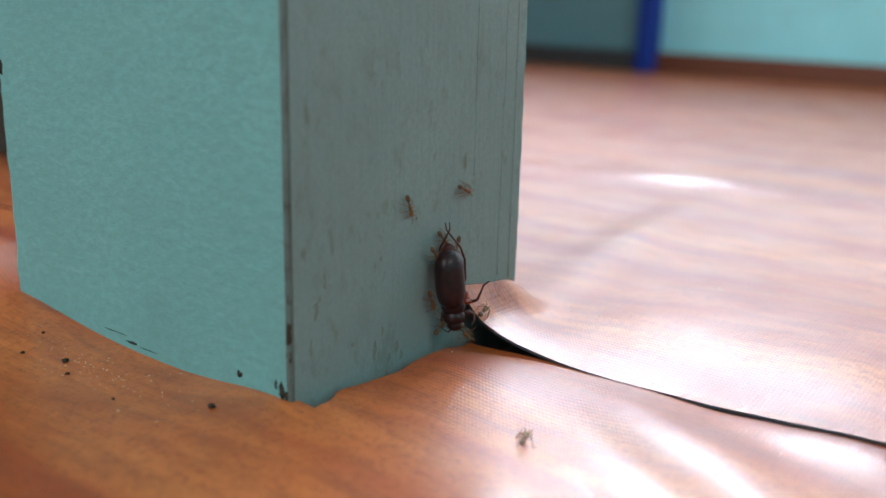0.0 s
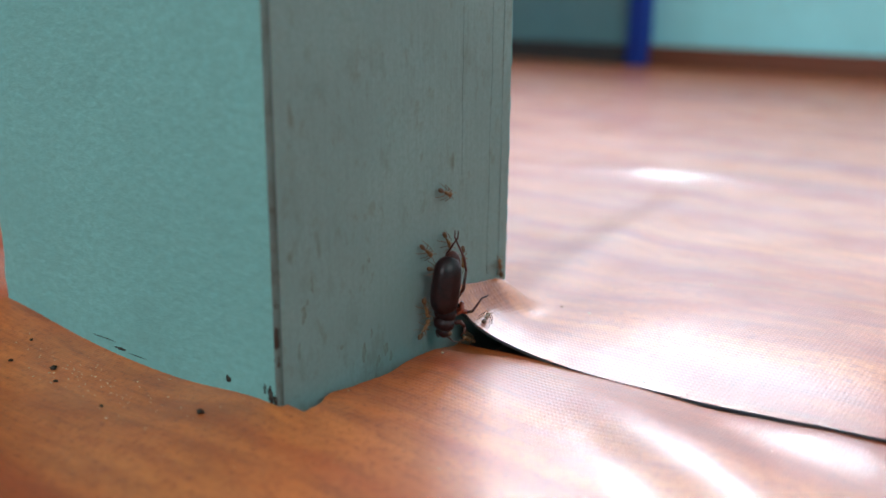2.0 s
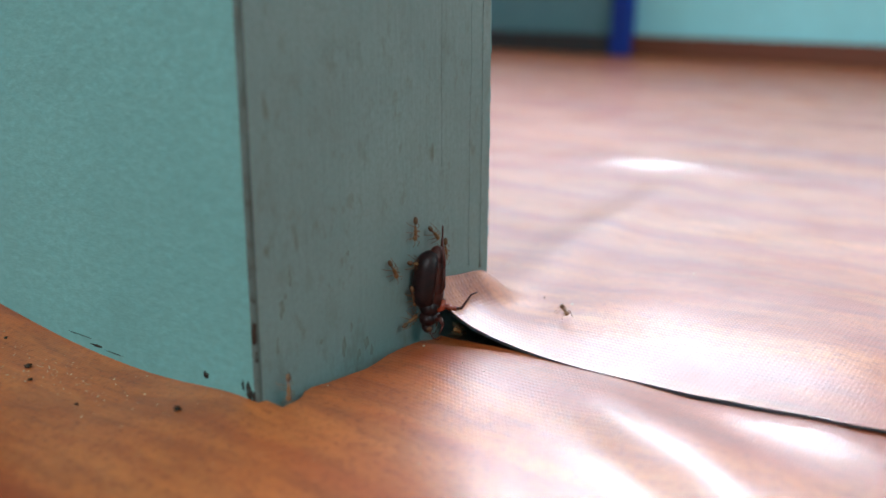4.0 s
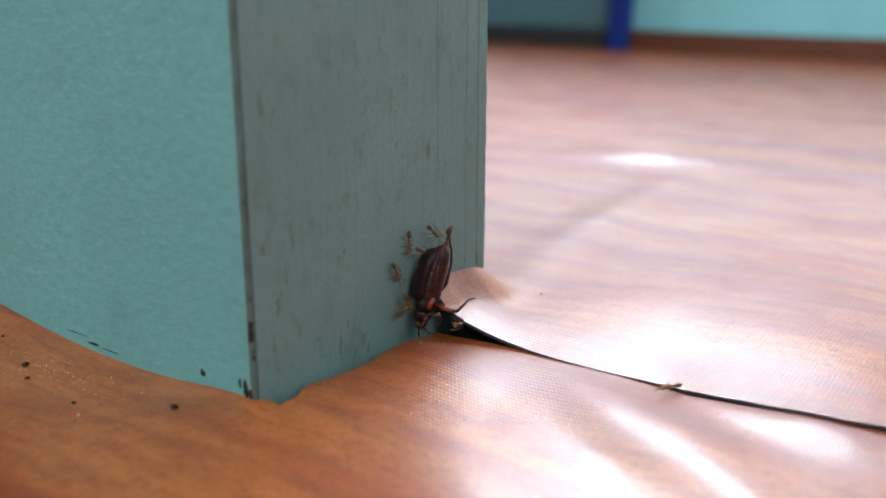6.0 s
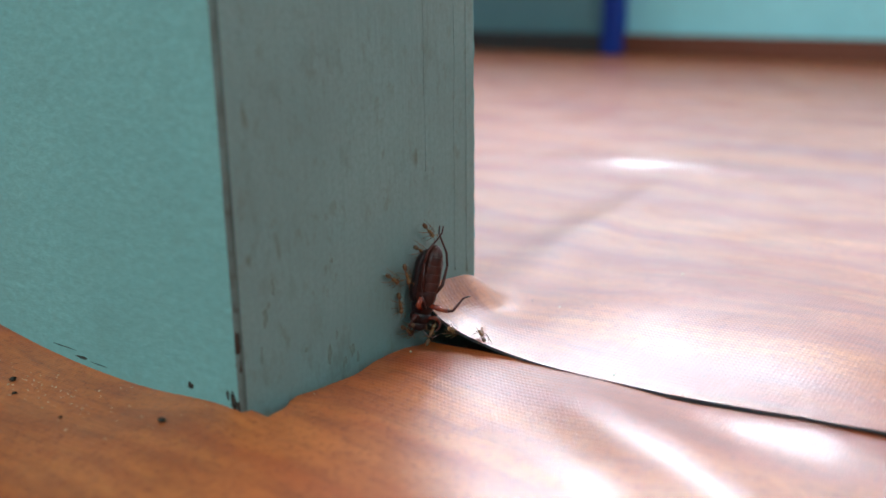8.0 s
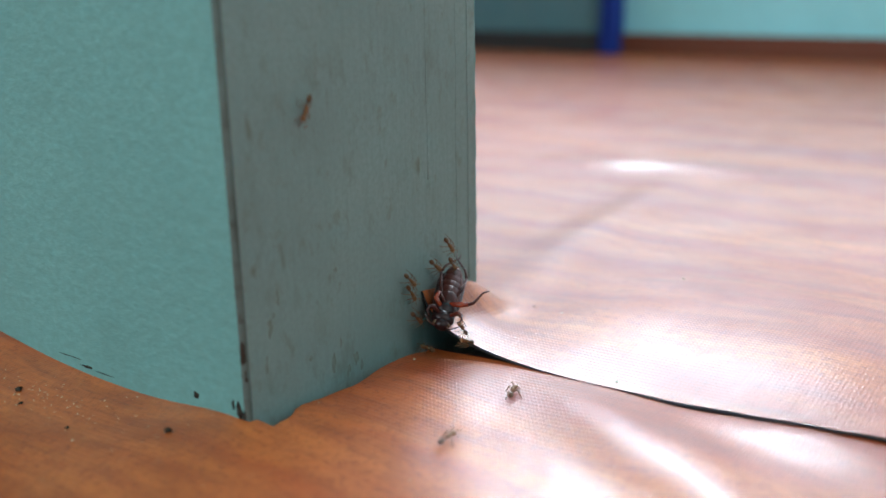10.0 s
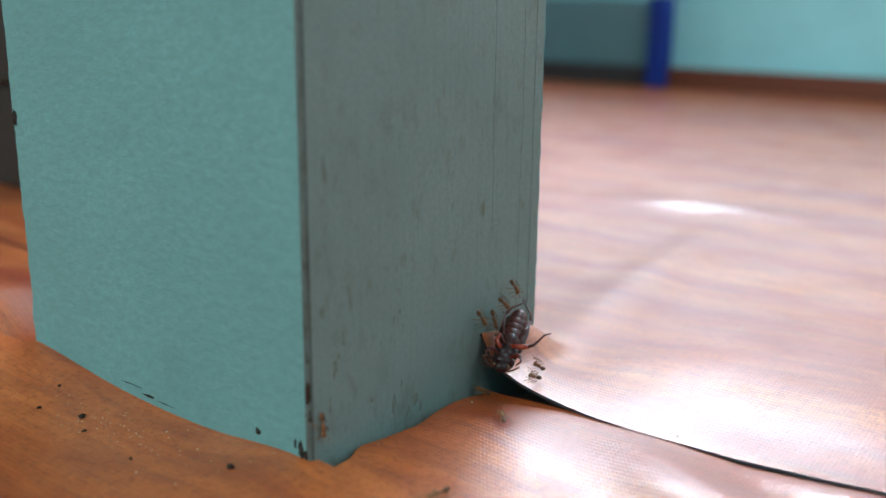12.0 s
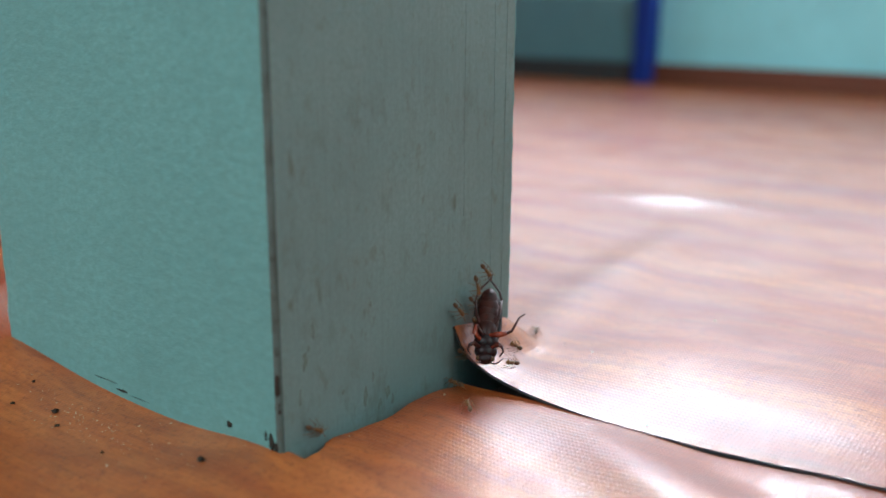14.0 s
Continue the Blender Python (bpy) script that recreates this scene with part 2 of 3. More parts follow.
    c, s = math.cos(radians(angle)), math.sin(radians(angle))
    u, v = (x - cx) * c + (y - cy) * s, -(x - cx) * s + (y - cy) * c
    return math.exp(-(u / length) ** 2 - (v / width) ** 2)


# ---- room ----
def wall_along_x(name, x0, x1, y0, y1, z1, openings, material, label):
    """A wall along x, cut by rectangular openings (x0, x1, z0, z1)."""
    xs = sorted({x0, x1, *(v for o in openings for v in o[:2])})
    zs = sorted({0.0, z1, *(v for o in openings for v in o[2:])})
    bm = bmesh.new()
    for (a, b), (c, d) in product(zip(xs, xs[1:]), zip(zs, zs[1:])):
        if not any(o[0] <= a and b <= o[1] and o[2] <= c and d <= o[3] for o in openings):
            box(bm, a, b, y0, y1, c, d)
    return tagged(part(name, bm, material), label, "wall", kind="structure")


T = 0.1
DOOR_X = -0.291  # where the blue frame stands
# openings out of view, cut for the added lamps
OPENING_1, OPENING_2, OPENING_3 = (-0.70, 0.30, 0.06, 0.34), (-0.43, -0.105, 0.365, 0.475), (-1.05, 0.05, 0.8, 1.9)
wall_along_x("wall_north", WEST, EAST, NORTH, NORTH + T, TOP, (OPENING_1, OPENING_2), TEAL_LIGHTENED, "teal painted wall with two low window openings")
wall_along_x("wall_south", WEST, EAST, SOUTH - T, SOUTH, TOP, (OPENING_3,), TEAL_LIGHTENED, "teal painted wall with a window opening")
tagged(part("wall_west", boxes((WEST - T, WEST, SOUTH - T, NORTH + T, 0, TOP)), TEAL_LIGHTENED), "teal painted wall", "wall", kind="structure")
wall_e = part("wall_east", boxes((EAST, EAST + T, SOUTH - T, -0.76, 0, TOP), (EAST, EAST + T, -0.04, NORTH + T, 0, TOP), (EAST, EAST + T, -0.76, -0.04, 0, 0.89), (EAST, EAST + T, -0.76, -0.04, 1.71, TOP)), TEAL_LIGHTENED)
tagged(wall_e, "teal painted wall with a window opening", "wall", kind="structure")


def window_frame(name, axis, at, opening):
    """A plain wooden frame with one mullion, added unseen in the outer half of a lamp's opening."""
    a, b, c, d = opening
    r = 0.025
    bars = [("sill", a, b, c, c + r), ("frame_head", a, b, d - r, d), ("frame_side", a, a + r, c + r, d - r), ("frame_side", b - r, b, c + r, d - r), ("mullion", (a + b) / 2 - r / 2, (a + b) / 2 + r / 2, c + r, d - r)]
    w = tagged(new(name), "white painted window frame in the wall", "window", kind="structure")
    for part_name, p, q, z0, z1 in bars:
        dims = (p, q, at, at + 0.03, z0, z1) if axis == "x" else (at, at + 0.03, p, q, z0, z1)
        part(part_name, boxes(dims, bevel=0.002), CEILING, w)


window_frame("window_1", "x", NORTH + 0.06, OPENING_1)
window_frame("window_2", "x", NORTH + 0.06, OPENING_2)
window_frame("window_3", "x", SOUTH - 0.09, OPENING_3)
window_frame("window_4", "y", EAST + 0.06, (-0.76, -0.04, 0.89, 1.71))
tagged(part("ceiling", boxes((WEST - T, EAST + T, SOUTH - T, NORTH + T, TOP, TOP + T)), CEILING), "off-white painted ceiling", "ceiling", kind="structure")
tagged(part("floor", boxes((WEST - T, EAST + T, SOUTH - T, NORTH + T, -0.12, -0.006)), CONCRETE), "bare floor beneath the vinyl sheets", "floor", kind="structure")
tagged(part("baseboard", boxes((DOOR_X + 0.006, EAST, NORTH - 0.006, NORTH - 0.0005, -0.004, 0.013), bevel=0.001), SKIRT), "thin red-brown skirting along the teal wall", "skirting", kind="structure")

# stands for a surface in shade: darkness put into its colour, cut above view
panel = tagged(new("wall_panel"), "dark teal panel with a dark foot along the wall", "panel", kind="structure")
part("board", boxes((WEST, DOOR_X - 0.006, NORTH - 0.008, NORTH - 0.0005, 0.013, 0.056), bevel=0.001), TEAL_PANEL_SHADE, panel)
part("foot", boxes((WEST, DOOR_X - 0.006, NORTH - 0.010, NORTH - 0.0005, -0.004, 0.013), bevel=0.001), FOOT, panel, "dark grey-brown foot strip")
tagged(part("trim", boxes((DOOR_X - 0.006, DOOR_X + 0.006, NORTH - 0.014, NORTH - 0.0005, -0.005, 0.058), bevel=0.001), BLUE), "blue painted upright batten against the wall", "batten", kind="structure")

# ---- vinyl sheets (centimetres) ----
PX0, PX1, PY0, PY1 = -15.2, -9.2, 9.2, 14.2  # the post
SEAM = 12.62


def spaced(a, b, focus, near, growth=1.25, most=12.0):
    """Coordinates from a to b, dense about the stretch focus."""
    f0, f1 = focus
    xs = list(np.arange(f0, f1 + near / 2, near))
    step, x = near, f1
    while x < b:
        step = min(step * growth, most)
        x = min(x + step, b)
        xs.append(x)
    step, x = near, f0
    while x > a:
        step = min(step * growth, most)
        x = max(x - step, a)
        xs.insert(0, x)
    return xs


def sheet(name, xs, ys, height, keep, label, thick=0.09, shift=None):
    bm = bmesh.new()
    grid = {}

    def vert(i, j):
        if (i, j) not in grid:
            x, y = xs[i], ys[j]
            z = height(x, y)
            if shift:
                x, y, z = shift(x, y, z)
            grid[i, j] = bm.verts.new((x * CM, y * CM, z * CM))
        return grid[i, j]

    for i, j in product(range(len(xs) - 1), range(len(ys) - 1)):
        if keep((xs[i] + xs[i + 1]) / 2, (ys[j] + ys[j + 1]) / 2):
            bm.faces.new((vert(i, j), vert(i + 1, j), vert(i + 1, j + 1), vert(i, j + 1)))
    ob = part(name, bm, VINYL)
    ob.data.materials.append(BACKING_AND_RIM)
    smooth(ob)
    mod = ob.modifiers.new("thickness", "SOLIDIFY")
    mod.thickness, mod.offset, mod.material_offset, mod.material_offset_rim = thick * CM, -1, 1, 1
    crisp = ob.modifiers.new("crisp_edges", "EDGE_SPLIT")
    crisp.split_angle = radians(50)
    return tagged(ob, label, "vinyl flooring", kind="structure")


def swell(x, y):
    return 0.05 * noise.noise((x * 0.16, y * 0.16, 3)) + 0.025 * noise.noise((x * 0.45, y * 0.45, 7))


def along(y, *knots):
    """A smooth profile through (place, value) knots."""
    for (a, u), (b, v) in zip(knots, knots[1:]):
        if y <= b:
            return u + (v - u) * smoothstep(a, b, y)
    return knots[-1][1]


def seam_bow(x, y):
    """Bows the cut between the two sheets to fit the camera's view."""
    bow = along(x, (-8.6, 0.0), (-6.4, -0.09), (-5.4, -0.07), (-4.4, 0.0), (-3.5, 0.08), (-2.9, 0.17), (-1.0, 0.28))
    return bow * math.exp(-abs(y - SEAM) / 1.6)


def front_height(x, y):
    z = swell(x, y) - 0.015
    z += 0.008 * hump(x, y, -8.2, 9.9, 1.1, 0.7, 33)
    z += 0.09 * hump(x, y, -8.6, 11.4, 1.1, 0.9, 33)
    z += 0.155 * hump(x, y, -5.1, 11.4, 1.9, 0.70, -33)
    z += 0.070 * hump(x, y, -3.9, 12.5, 1.1, 0.36, -3)
    z += 0.05 * smoothstep(-5.5, -3.0, x) * smoothstep(11.0, SEAM, y)
    # one broad swell from the foot of the post towards the open floor
    z += 0.15 * hump(x, y, -9.2, 9.0, 1.5, 1.9, 0)
    # rolled up against the front of the post
    lip = 0.30 * math.exp(-(((x + 15.5) / 2.0) ** 2)) + 0.15 * math.exp(-(((x + 9.5) / 1.1) ** 2))
    k = smoothstep(7.3, 9.25, y) * smoothstep(10.2, 9.4, y) * smoothstep(-8.0, -8.8, x)
    z += (lip - z) * k
    # lifted a little along its cut edge beside the post
    k = math.exp(-(((x + 9.15) / 0.85) ** 2)) * smoothstep(9.2, 9.8, y) * smoothstep(12.62, 11.9, y)
    z += (0.06 - z) * k
    z -= 0.07 * hump(x, y, -8.9, 12.55, 0.8, 0.4, 0)
    return z


def beside_post(x, y, z):
    """The rough cut round the post, its uneven gap shaped to fit the camera's view."""
    gap = along(y, (8.9, 0.0), (9.25, 0.42), (9.6, 0.36), (9.98, 0.21), (10.4, 0.31), (10.9, 0.39), (11.5, 0.32), (12.1, 0.34), (12.7, 0.30))
    x += gap * smoothstep(-10.2, -9.4, x) * smoothstep(-8.0, -9.2, x)
    open_gap = 0.075 * math.exp(-(((x + 4.7) / 1.1) ** 2)) * smoothstep(SEAM - 1.0, SEAM, y)
    return x, y + seam_bow(x, y) - open_gap, front_height(x, y)


def along_seam(x, y, z):
    return x, y + seam_bow(x, y), z


def back_height(x, y):
    z = swell(x, y) + 0.012
    dx, dy = max(x - PX1, 0.0), max(y - 12.7, 0.0)
    k = smoothstep(13.2, 14.2, y)
    curl = (0.86 - 0.21 * dy) * ((1 - k) * (0.35 * math.exp(-dx / 0.13) + 0.65 * math.exp(-dx / 0.58)) + k * math.exp(-((dx / 0.36) ** 2.1)))
    if x < PX1:
        curl *= math.exp(-(((PX1 - x) / 0.5) ** 2))
    z += max(curl, 0.0) * math.exp(-((dy / 1.75) ** 8))
    z += 0.095 * smoothstep(-5.5, -3.0, x) * smoothstep(SEAM + 6, SEAM + 2, y)
    z += 0.225 * math.exp(-(((x + 5.75) / 2.6) ** 4)) * math.exp(-(((y - 15.2) / (1.9 if y < 15.2 else 3.6)) ** 2))
    z -= 0.018 * math.exp(-(y - SEAM) / 0.5) * smoothstep(-8.2, -7.4, x) * smoothstep(-2.6, -3.6, x)
    z += 0.022 * smoothstep(-7.2, -5.0, x) * smoothstep(-1.5, -4.0, x) * smoothstep(SEAM + 1, SEAM, y)
    z += 0.205 * hump(x, y, -11.5, 26.4, 2.3, 0.50, 9)
    z += 0.16 * hump(x, y, -9.7, 20.0, 5.2, 0.7, 95.6)
    return z


def side_height(x, y):
    """An offcut raised beside the post, sloped to mirror light towards the camera."""
    z = swell(x, y) + 0.10 - 0.25 * smoothstep(9.25, 9.05, y)
    return z + 0.75 * smoothstep(-15.5, -17.1, x) * smoothstep(-21.0, -18.4, x) * smoothstep(8.9, 9.22, y) * (1 - 0.3 * max(y - 9.25, 0)) * smoothstep(12.3, 11.0, y)


def post_gap(x, y):
    return not (PX0 + 0.1 < x < PX1 - 0.1 and PY0 + 0.1 < y)


xs_front = spaced(WEST * 100, EAST * 100, (-19, 0), 0.14)
ys_front = spaced(SOUTH * 100, SEAM, (4, SEAM), 0.14)
sheet("floor_vinyl_front", xs_front, ys_front, front_height, lambda x, y: post_gap(x, y) and not (x < PX0 and y > 9.0), "orange-brown wood-print vinyl sheet butting the post", 0.05, beside_post)
xs_back = spaced(WEST * 100, EAST * 100, (PX1 + 0.03 - 6.0, 1), 0.12)
ys_back = spaced(SEAM + 0.04, NORTH * 100 - 0.2, (SEAM + 0.04, 31), 0.13)
sheet("floor_vinyl_back", xs_back, ys_back, back_height, lambda x, y: x > PX1 or y > PY1 - 0.1 or (x < PX0 and y > 12.5), "wood-print vinyl sheet with its corner curled up against the post", 0.04, along_seam)
xs_wing = spaced(WEST * 100, PX0 - 0.05, (-24, PX0 - 0.05), 0.16)
ys_wing = spaced(9.05, 12.4, (9.05, 12.4), 0.16)
sheet("floor_vinyl_side", xs_wing, ys_wing, side_height, lambda x, y: True, "wood-print vinyl offcut with a rounded lifted edge beside the post")

# ---- post ----
post = tagged(new("post"), "teal painted wooden post, grey-green on one side, standing on the floor", "post", kind="structure")
post.location = ((PX0 + PX1) / 2 * CM, (PY0 + PY1) / 2 * CM, 0)


def post_shaft(wide, deep):
    """A rounded square section drawn up the height, its arrises slightly uneven."""
    bm = bmesh.new()
    r = 0.068
    section = []
    for sx, sy, start in ((1, -1, -90), (1, 1, 0), (-1, 1, 90), (-1, -1, 180)):
        for k in range(5):
            a = radians(start + 22.5 * k)
            section.append((sx * (wide - r) + r * math.cos(a), sy * (deep - r) + r * math.sin(a), a))
    levels = [-0.6 + 0.12 * i for i in range(68)] + [8, 10, 14, 20, 40, 80, 120, 180, TOP * 100]
    rings = []
    for z in levels:
        ring = []
        for n, (x, y, a) in enumerate(section):
            w = (0.03 * noise.noise((x, y, z * 1.3)) + 0.05 * noise.noise((x + 5, y, z * 5.0))) * (n % 5 in (1, 2, 3)) * (1.0 if n < 5 else 0.35)
            ring.append(bm.verts.new(((x + w * math.cos(a)) * CM, (y + w * math.sin(a)) * CM, z * CM)))
        rings.append(ring)
    count = len(section)
    for low, high in zip(rings, rings[1:]):
        for k in range(count):
            f = bm.faces.new((low[k], low[(k + 1) % count], high[(k + 1) % count], high[k]))
            # slot 1, the shade-greyed teal, goes on the +x face only
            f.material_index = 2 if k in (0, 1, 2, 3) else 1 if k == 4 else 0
            f.smooth = k % 5 != 4
    bm.faces.new(rings[-1])
    return bm


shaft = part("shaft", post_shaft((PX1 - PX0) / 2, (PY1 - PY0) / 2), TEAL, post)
shaft.data.materials.append(TEAL_SHADED)
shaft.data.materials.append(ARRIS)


def lump(size, seed, flat=1.0):
    """A small irregular crumb, centimetres."""
    bm = bmesh.new()
    bmesh.ops.create_icosphere(bm, subdivisions=2, radius=size * CM)
    for v in bm.verts:
        d = v.co.normalized()
        v.co *= 1 + 0.85 * noise.noise(d * 1.4 + Vector((seed * 3.7, 0, 0))) + 0.35 * noise.noise(d * 3.5 + Vector((seed, 9, 0)))
        v.co.z *= flat
    return bm


STAINS = ((9.80, 1.52, 0.035, 0.10, 31), (9.64, 1.19, 0.05, 0.14, 32), (9.72, 1.32, 0.03, 0.06, 33), (10.73, 0.36, 0.04, 0.13, 34), (11.18, 0.28, 0.05, 0.10, 35), (11.29, 0.12, 0.04, 0.09, 36), (10.31, 0.57, 0.03, 0.05, 37), (10.88, 0.57, 0.035, 0.09, 38), (11.02, 0.16, 0.05, 0.08, 39), (10.85, 1.59, 0.03, 0.05, 40), (9.55, 0.75, 0.03, 0.16, 41))

# dark chips in the paint of the lit face
for x, z, w, h, seed in ((-10.11, 0.27, 0.045, 0.045, 18), (-9.36, 0.24, 0.045, 0.09, 2), (-9.45, 0.31, 0.025, 0.06, 6), (-9.27, 0.20, 0.03, 0.07, 7), (-12.32, 0.13, 0.10, 0.022, 3), (-12.75, 0.21, 0.26, 0.005, 4), (-11.95, 0.11, 0.20, 0.004, 8), (-15.1, 3.74, 0.06, 0.1, 5)):
    chip = smooth(part("paint_chip", lump(0.1, seed), SOIL, post, "dark chip in the paint"))
    chip.location = ((x - (PX0 + PX1) / 2) * CM, (PY0 - (PY0 + PY1) / 2) * CM, z * CM)
    chip.scale = (w / 0.1, 0.12, h / 0.1)

# brown splashes dried on the post's shaded face
for y, z, w, h, seed in STAINS:
    splash = smooth(part("stain", lump(0.1, seed), STAIN, post, "dried brown splash"))
    splash.location = ((PX1 - 0.002 - (PX0 + PX1) / 2) * CM, (y - (PY0 + PY1) / 2) * CM, z * CM)
    splash.scale = (0.04, w / 0.1, h / 0.1)

# hardened runs of paint near the far edge of the shaded face
for y, z0, z1, r in ((13.62, 0.75, 6.5, 0.007), (13.93, 0.65, 9.0, 0.012), (12.9, 2.4, 7.0, 0.006)):
    steps = 24
    run = bmesh.new()
    tube(run, [((PX1 - (PX0 + PX1) / 2) * CM, (y + 0.03 * noise.noise((y, 0, k * 0.4)) - (PY0 + PY1) / 2) * CM, (z0 + (z1 - z0) * k / steps) * CM) for k in range(steps + 1)], [r * CM * (1.5 if k == 0 else 0.8 + 0.4 * abs(noise.noise((y, 5, k * 0.7)))) for k in range(steps + 1)], 6)
    smooth(part("paint_run", run, TEAL_SHADED, post))

# grime worn into the arris
for z, w, h, seed in ((1.02, 0.055, 0.24, 11), (0.72, 0.04, 0.12, 12), (1.42, 0.03, 0.10, 13), (0.42, 0.03, 0.09, 14)):
    chip = smooth(part("arris_chip", lump(0.1, seed), DARKWOOD, post, "dark brown chip along the arris"))
    chip.location = ((PX1 - 0.045 - (PX0 + PX1) / 2) * CM, (PY0 + 0.045 - (PY0 + PY1) / 2) * CM, z * CM)
    chip.rotation_euler = (0, 0, radians(45))
    chip.scale = (w / 0.1, 0.35, h / 0.1)

# ---- dark box beyond the post ----
# made-up chest that fills in for an unidentified dark shape
chest = tagged(new("wooden_chest"), "dark brown wooden chest standing on the vinyl", "chest")
part("carcass", boxes((-0.75, -0.257, 0.157, 0.28, 0.03, 0.37), bevel=0.003), DARKWOOD, chest)
part("plinth", boxes((-0.745, -0.260, 0.160, 0.278, 0.0, 0.03), bevel=0.002), DARKWOOD, chest)
part("lid", boxes((-0.755, -0.252, 0.152, 0.285, 0.37, 0.4), bevel=0.004), DARKWOOD, chest)


# ---- beetle ----
def mm(*p):
    return tuple(v * 0.001 for v in p)


def limb(pts, radii, material, name, parent, label=""):
    bm = bmesh.new()
    tube(bm, [mm(*p) for p in pts], [r * 0.001 for r in radii])
    return smooth(part(name, bm, material, parent, label))


def beetle():
    """Head towards -y, belly towards +z, 12 mm long."""
    b = tagged(new("dead_beetle"), "dead dark maroon beetle carried belly out by ants", "beetle")
    bm = blob(bmesh.new(), mm(0, 2.6, -0.35), mm(2.1, 4.3, 2.6), u=28, v=18, shape=lambda x, y, z: (x * math.sqrt(1 + y * y), y, z * math.sqrt(1 + y * y) * (1 if z < 0 else 0.30)))
    smooth(part("wing_case", bm, ELYTRA, b, "dark maroon wing cases"))
    for i in range(5):
        y = 0.2 + i * 1.2
        w = 1.72 * math.sqrt(max(0.1, 1 - ((y - 2.2) / 4.6) ** 2))
        bm = blob(bmesh.new(), mm(0, y + 0.3, 0.1), mm(w, 2.3, 1.62 - 0.07 * i), turn=(-4, 0, 0), u=18, v=10)
        smooth(part("belly_segment", bm, BELLY, b))
        limb([(u * w, y + 0.95, (1.64 - 0.07 * i) * math.sqrt(1 - u * u)) for u in (-0.6, -0.3, 0, 0.3, 0.6)], [0.03, 0.05, 0.05, 0.05, 0.03], BAND, "belly_band", b, "red-brown seam between belly plates")
    bm = blob(bmesh.new(), mm(0, -1.3, -0.05), mm(1.75, 1.5, 1.4), u=18, v=12)
    smooth(part("breast", bm, ELYTRA, b))
    bm = blob(bmesh.new(), mm(0, -2.9, -0.1), mm(1.65, 1.2, 1.25), u=18, v=12)
    smooth(part("pronotum", bm, ELYTRA, b))
    bm = blob(bmesh.new(), mm(0, -4.1, 0), mm(1.15, 0.9, 0.85), u=16, v=10)
    head = smooth(part("head", bm, ELYTRA, b))
    for s in (-1, 1):
        bm = blob(bmesh.new(), mm(s * 1.0, -4.2, 0.15), mm(0.32, 0.4, 0.4), u=10, v=7)
        smooth(part("eye", bm, ANT_DARK, head))
        limb([(s * 0.7, -4.8, 0.3), (s * 1.3, -5.4, 0.9), (s * 1.9, -5.4, 1.4), (s * 2.6, -4.8, 1.7)], [0.12, 0.1, 0.09, 0.06], LEG_DARK, "antenna", head)
        # front, middle and hind legs
        part_leg(b, [(s * 0.8, -2.8, 0.8), (s * 1.8, -2.5, 1.4), (s * 2.3, -3.1, 1.8)], [(s * 2.3, -3.1, 1.8), (s * 2.5, -3.8, 1.6), (s * 2.0, -4.5, 1.5)], LEG_MID if s > 0 else LEG_DARK)
        if s > 0:
            reaching = part_leg(b, [(0.3, -0.9, 1.0), (1.8, -1.0, 1.6), (2.9, -1.0, 2.1)], [(2.9, -1.0, 2.1), (3.5, -0.8, 2.4), (4.0, 0.2, 2.6), (4.5, 1.3, 2.8), (5.3, 1.8, 3.0)])
        else:
            part_leg(b, [(-0.8, -1.6, 0.9), (-1.7, -0.9, 1.5), (-1.5, 0.3, 1.6)], [(-1.5, 0.3, 1.6), (-1.0, -0.5, 1.8), (-0.4, -1.3, 1.7)])
        part_leg(b, [(s * 0.7, 0.2, 0.9), (s * 1.6, 2.2, 1.3), (s * 1.9, 5.0, 1.0)], [(s * 1.9, 5.0, 1.0), (s * 1.5, 6.8, 0.7), (s * 0.4, 8.4, 0.5), (-s * 0.25, 9.4, 0.4), (-s * 0.3, 10.4, 0.3)], BELLY)
    return b, reaching


def part_leg(b, thigh, shin, tint=None):
    slim = 0.62 if tint == BELLY else 0.85 if tint else 1.0
    leg = limb(thigh, [0.3 * slim, 0.42 * slim, 0.3 * slim], tint or LEG_RED, "leg", b, "red-brown leg")
    n = len(shin)
    limb(shin, [(0.24 - 0.14 * i / (n - 1)) * (0.8 if tint else 1.0) for i in range(n)], LEG_DARK, "shin", leg)
    return leg


# ---- ants ----
def amm(*p):
    return tuple(v * 0.00106 for v in p)


def ant_limb(pts, radii, material, name, parent):
    bm = tube(bmesh.new(), [amm(*p) for p in pts], [r * 0.00106 for r in radii], 6)
    return smooth(part(name, bm, material, parent))


def ant():
    """3.8 mm long, head towards +y, feet at z = 0."""
    a = tagged(new("ant"), "small amber ant with a darker gaster", "ant", "ants round the dead beetle")
    bm = blob(bmesh.new(), amm(0, 1.15, 0.75), amm(0.34, 0.42, 0.28))
    head = smooth(part("head", bm, ANT_BODY, a))
    bm = blob(bmesh.new(), amm(0, 0.35, 0.8), amm(0.25, 0.58, 0.26))
    blob(bm, amm(0, -0.3, 0.72), amm(0.12, 0.22, 0.18))
    smooth(part("thorax", bm, ANT_BODY, a))
    bm = blob(bmesh.new(), amm(0, -1.1, 0.78), amm(0.31, 0.56, 0.30))
    smooth(part("gaster", bm, ANT_DARK, a, "dark brown gaster"))
    for s in (-1, 1):
        ant_limb([(s * 0.15, 1.45, 0.85), (s * 0.5, 1.75, 1.1), (s * 0.45, 2.3, 0.8)], [0.035, 0.035, 0.04], ANT_BODY, "antenna", head)
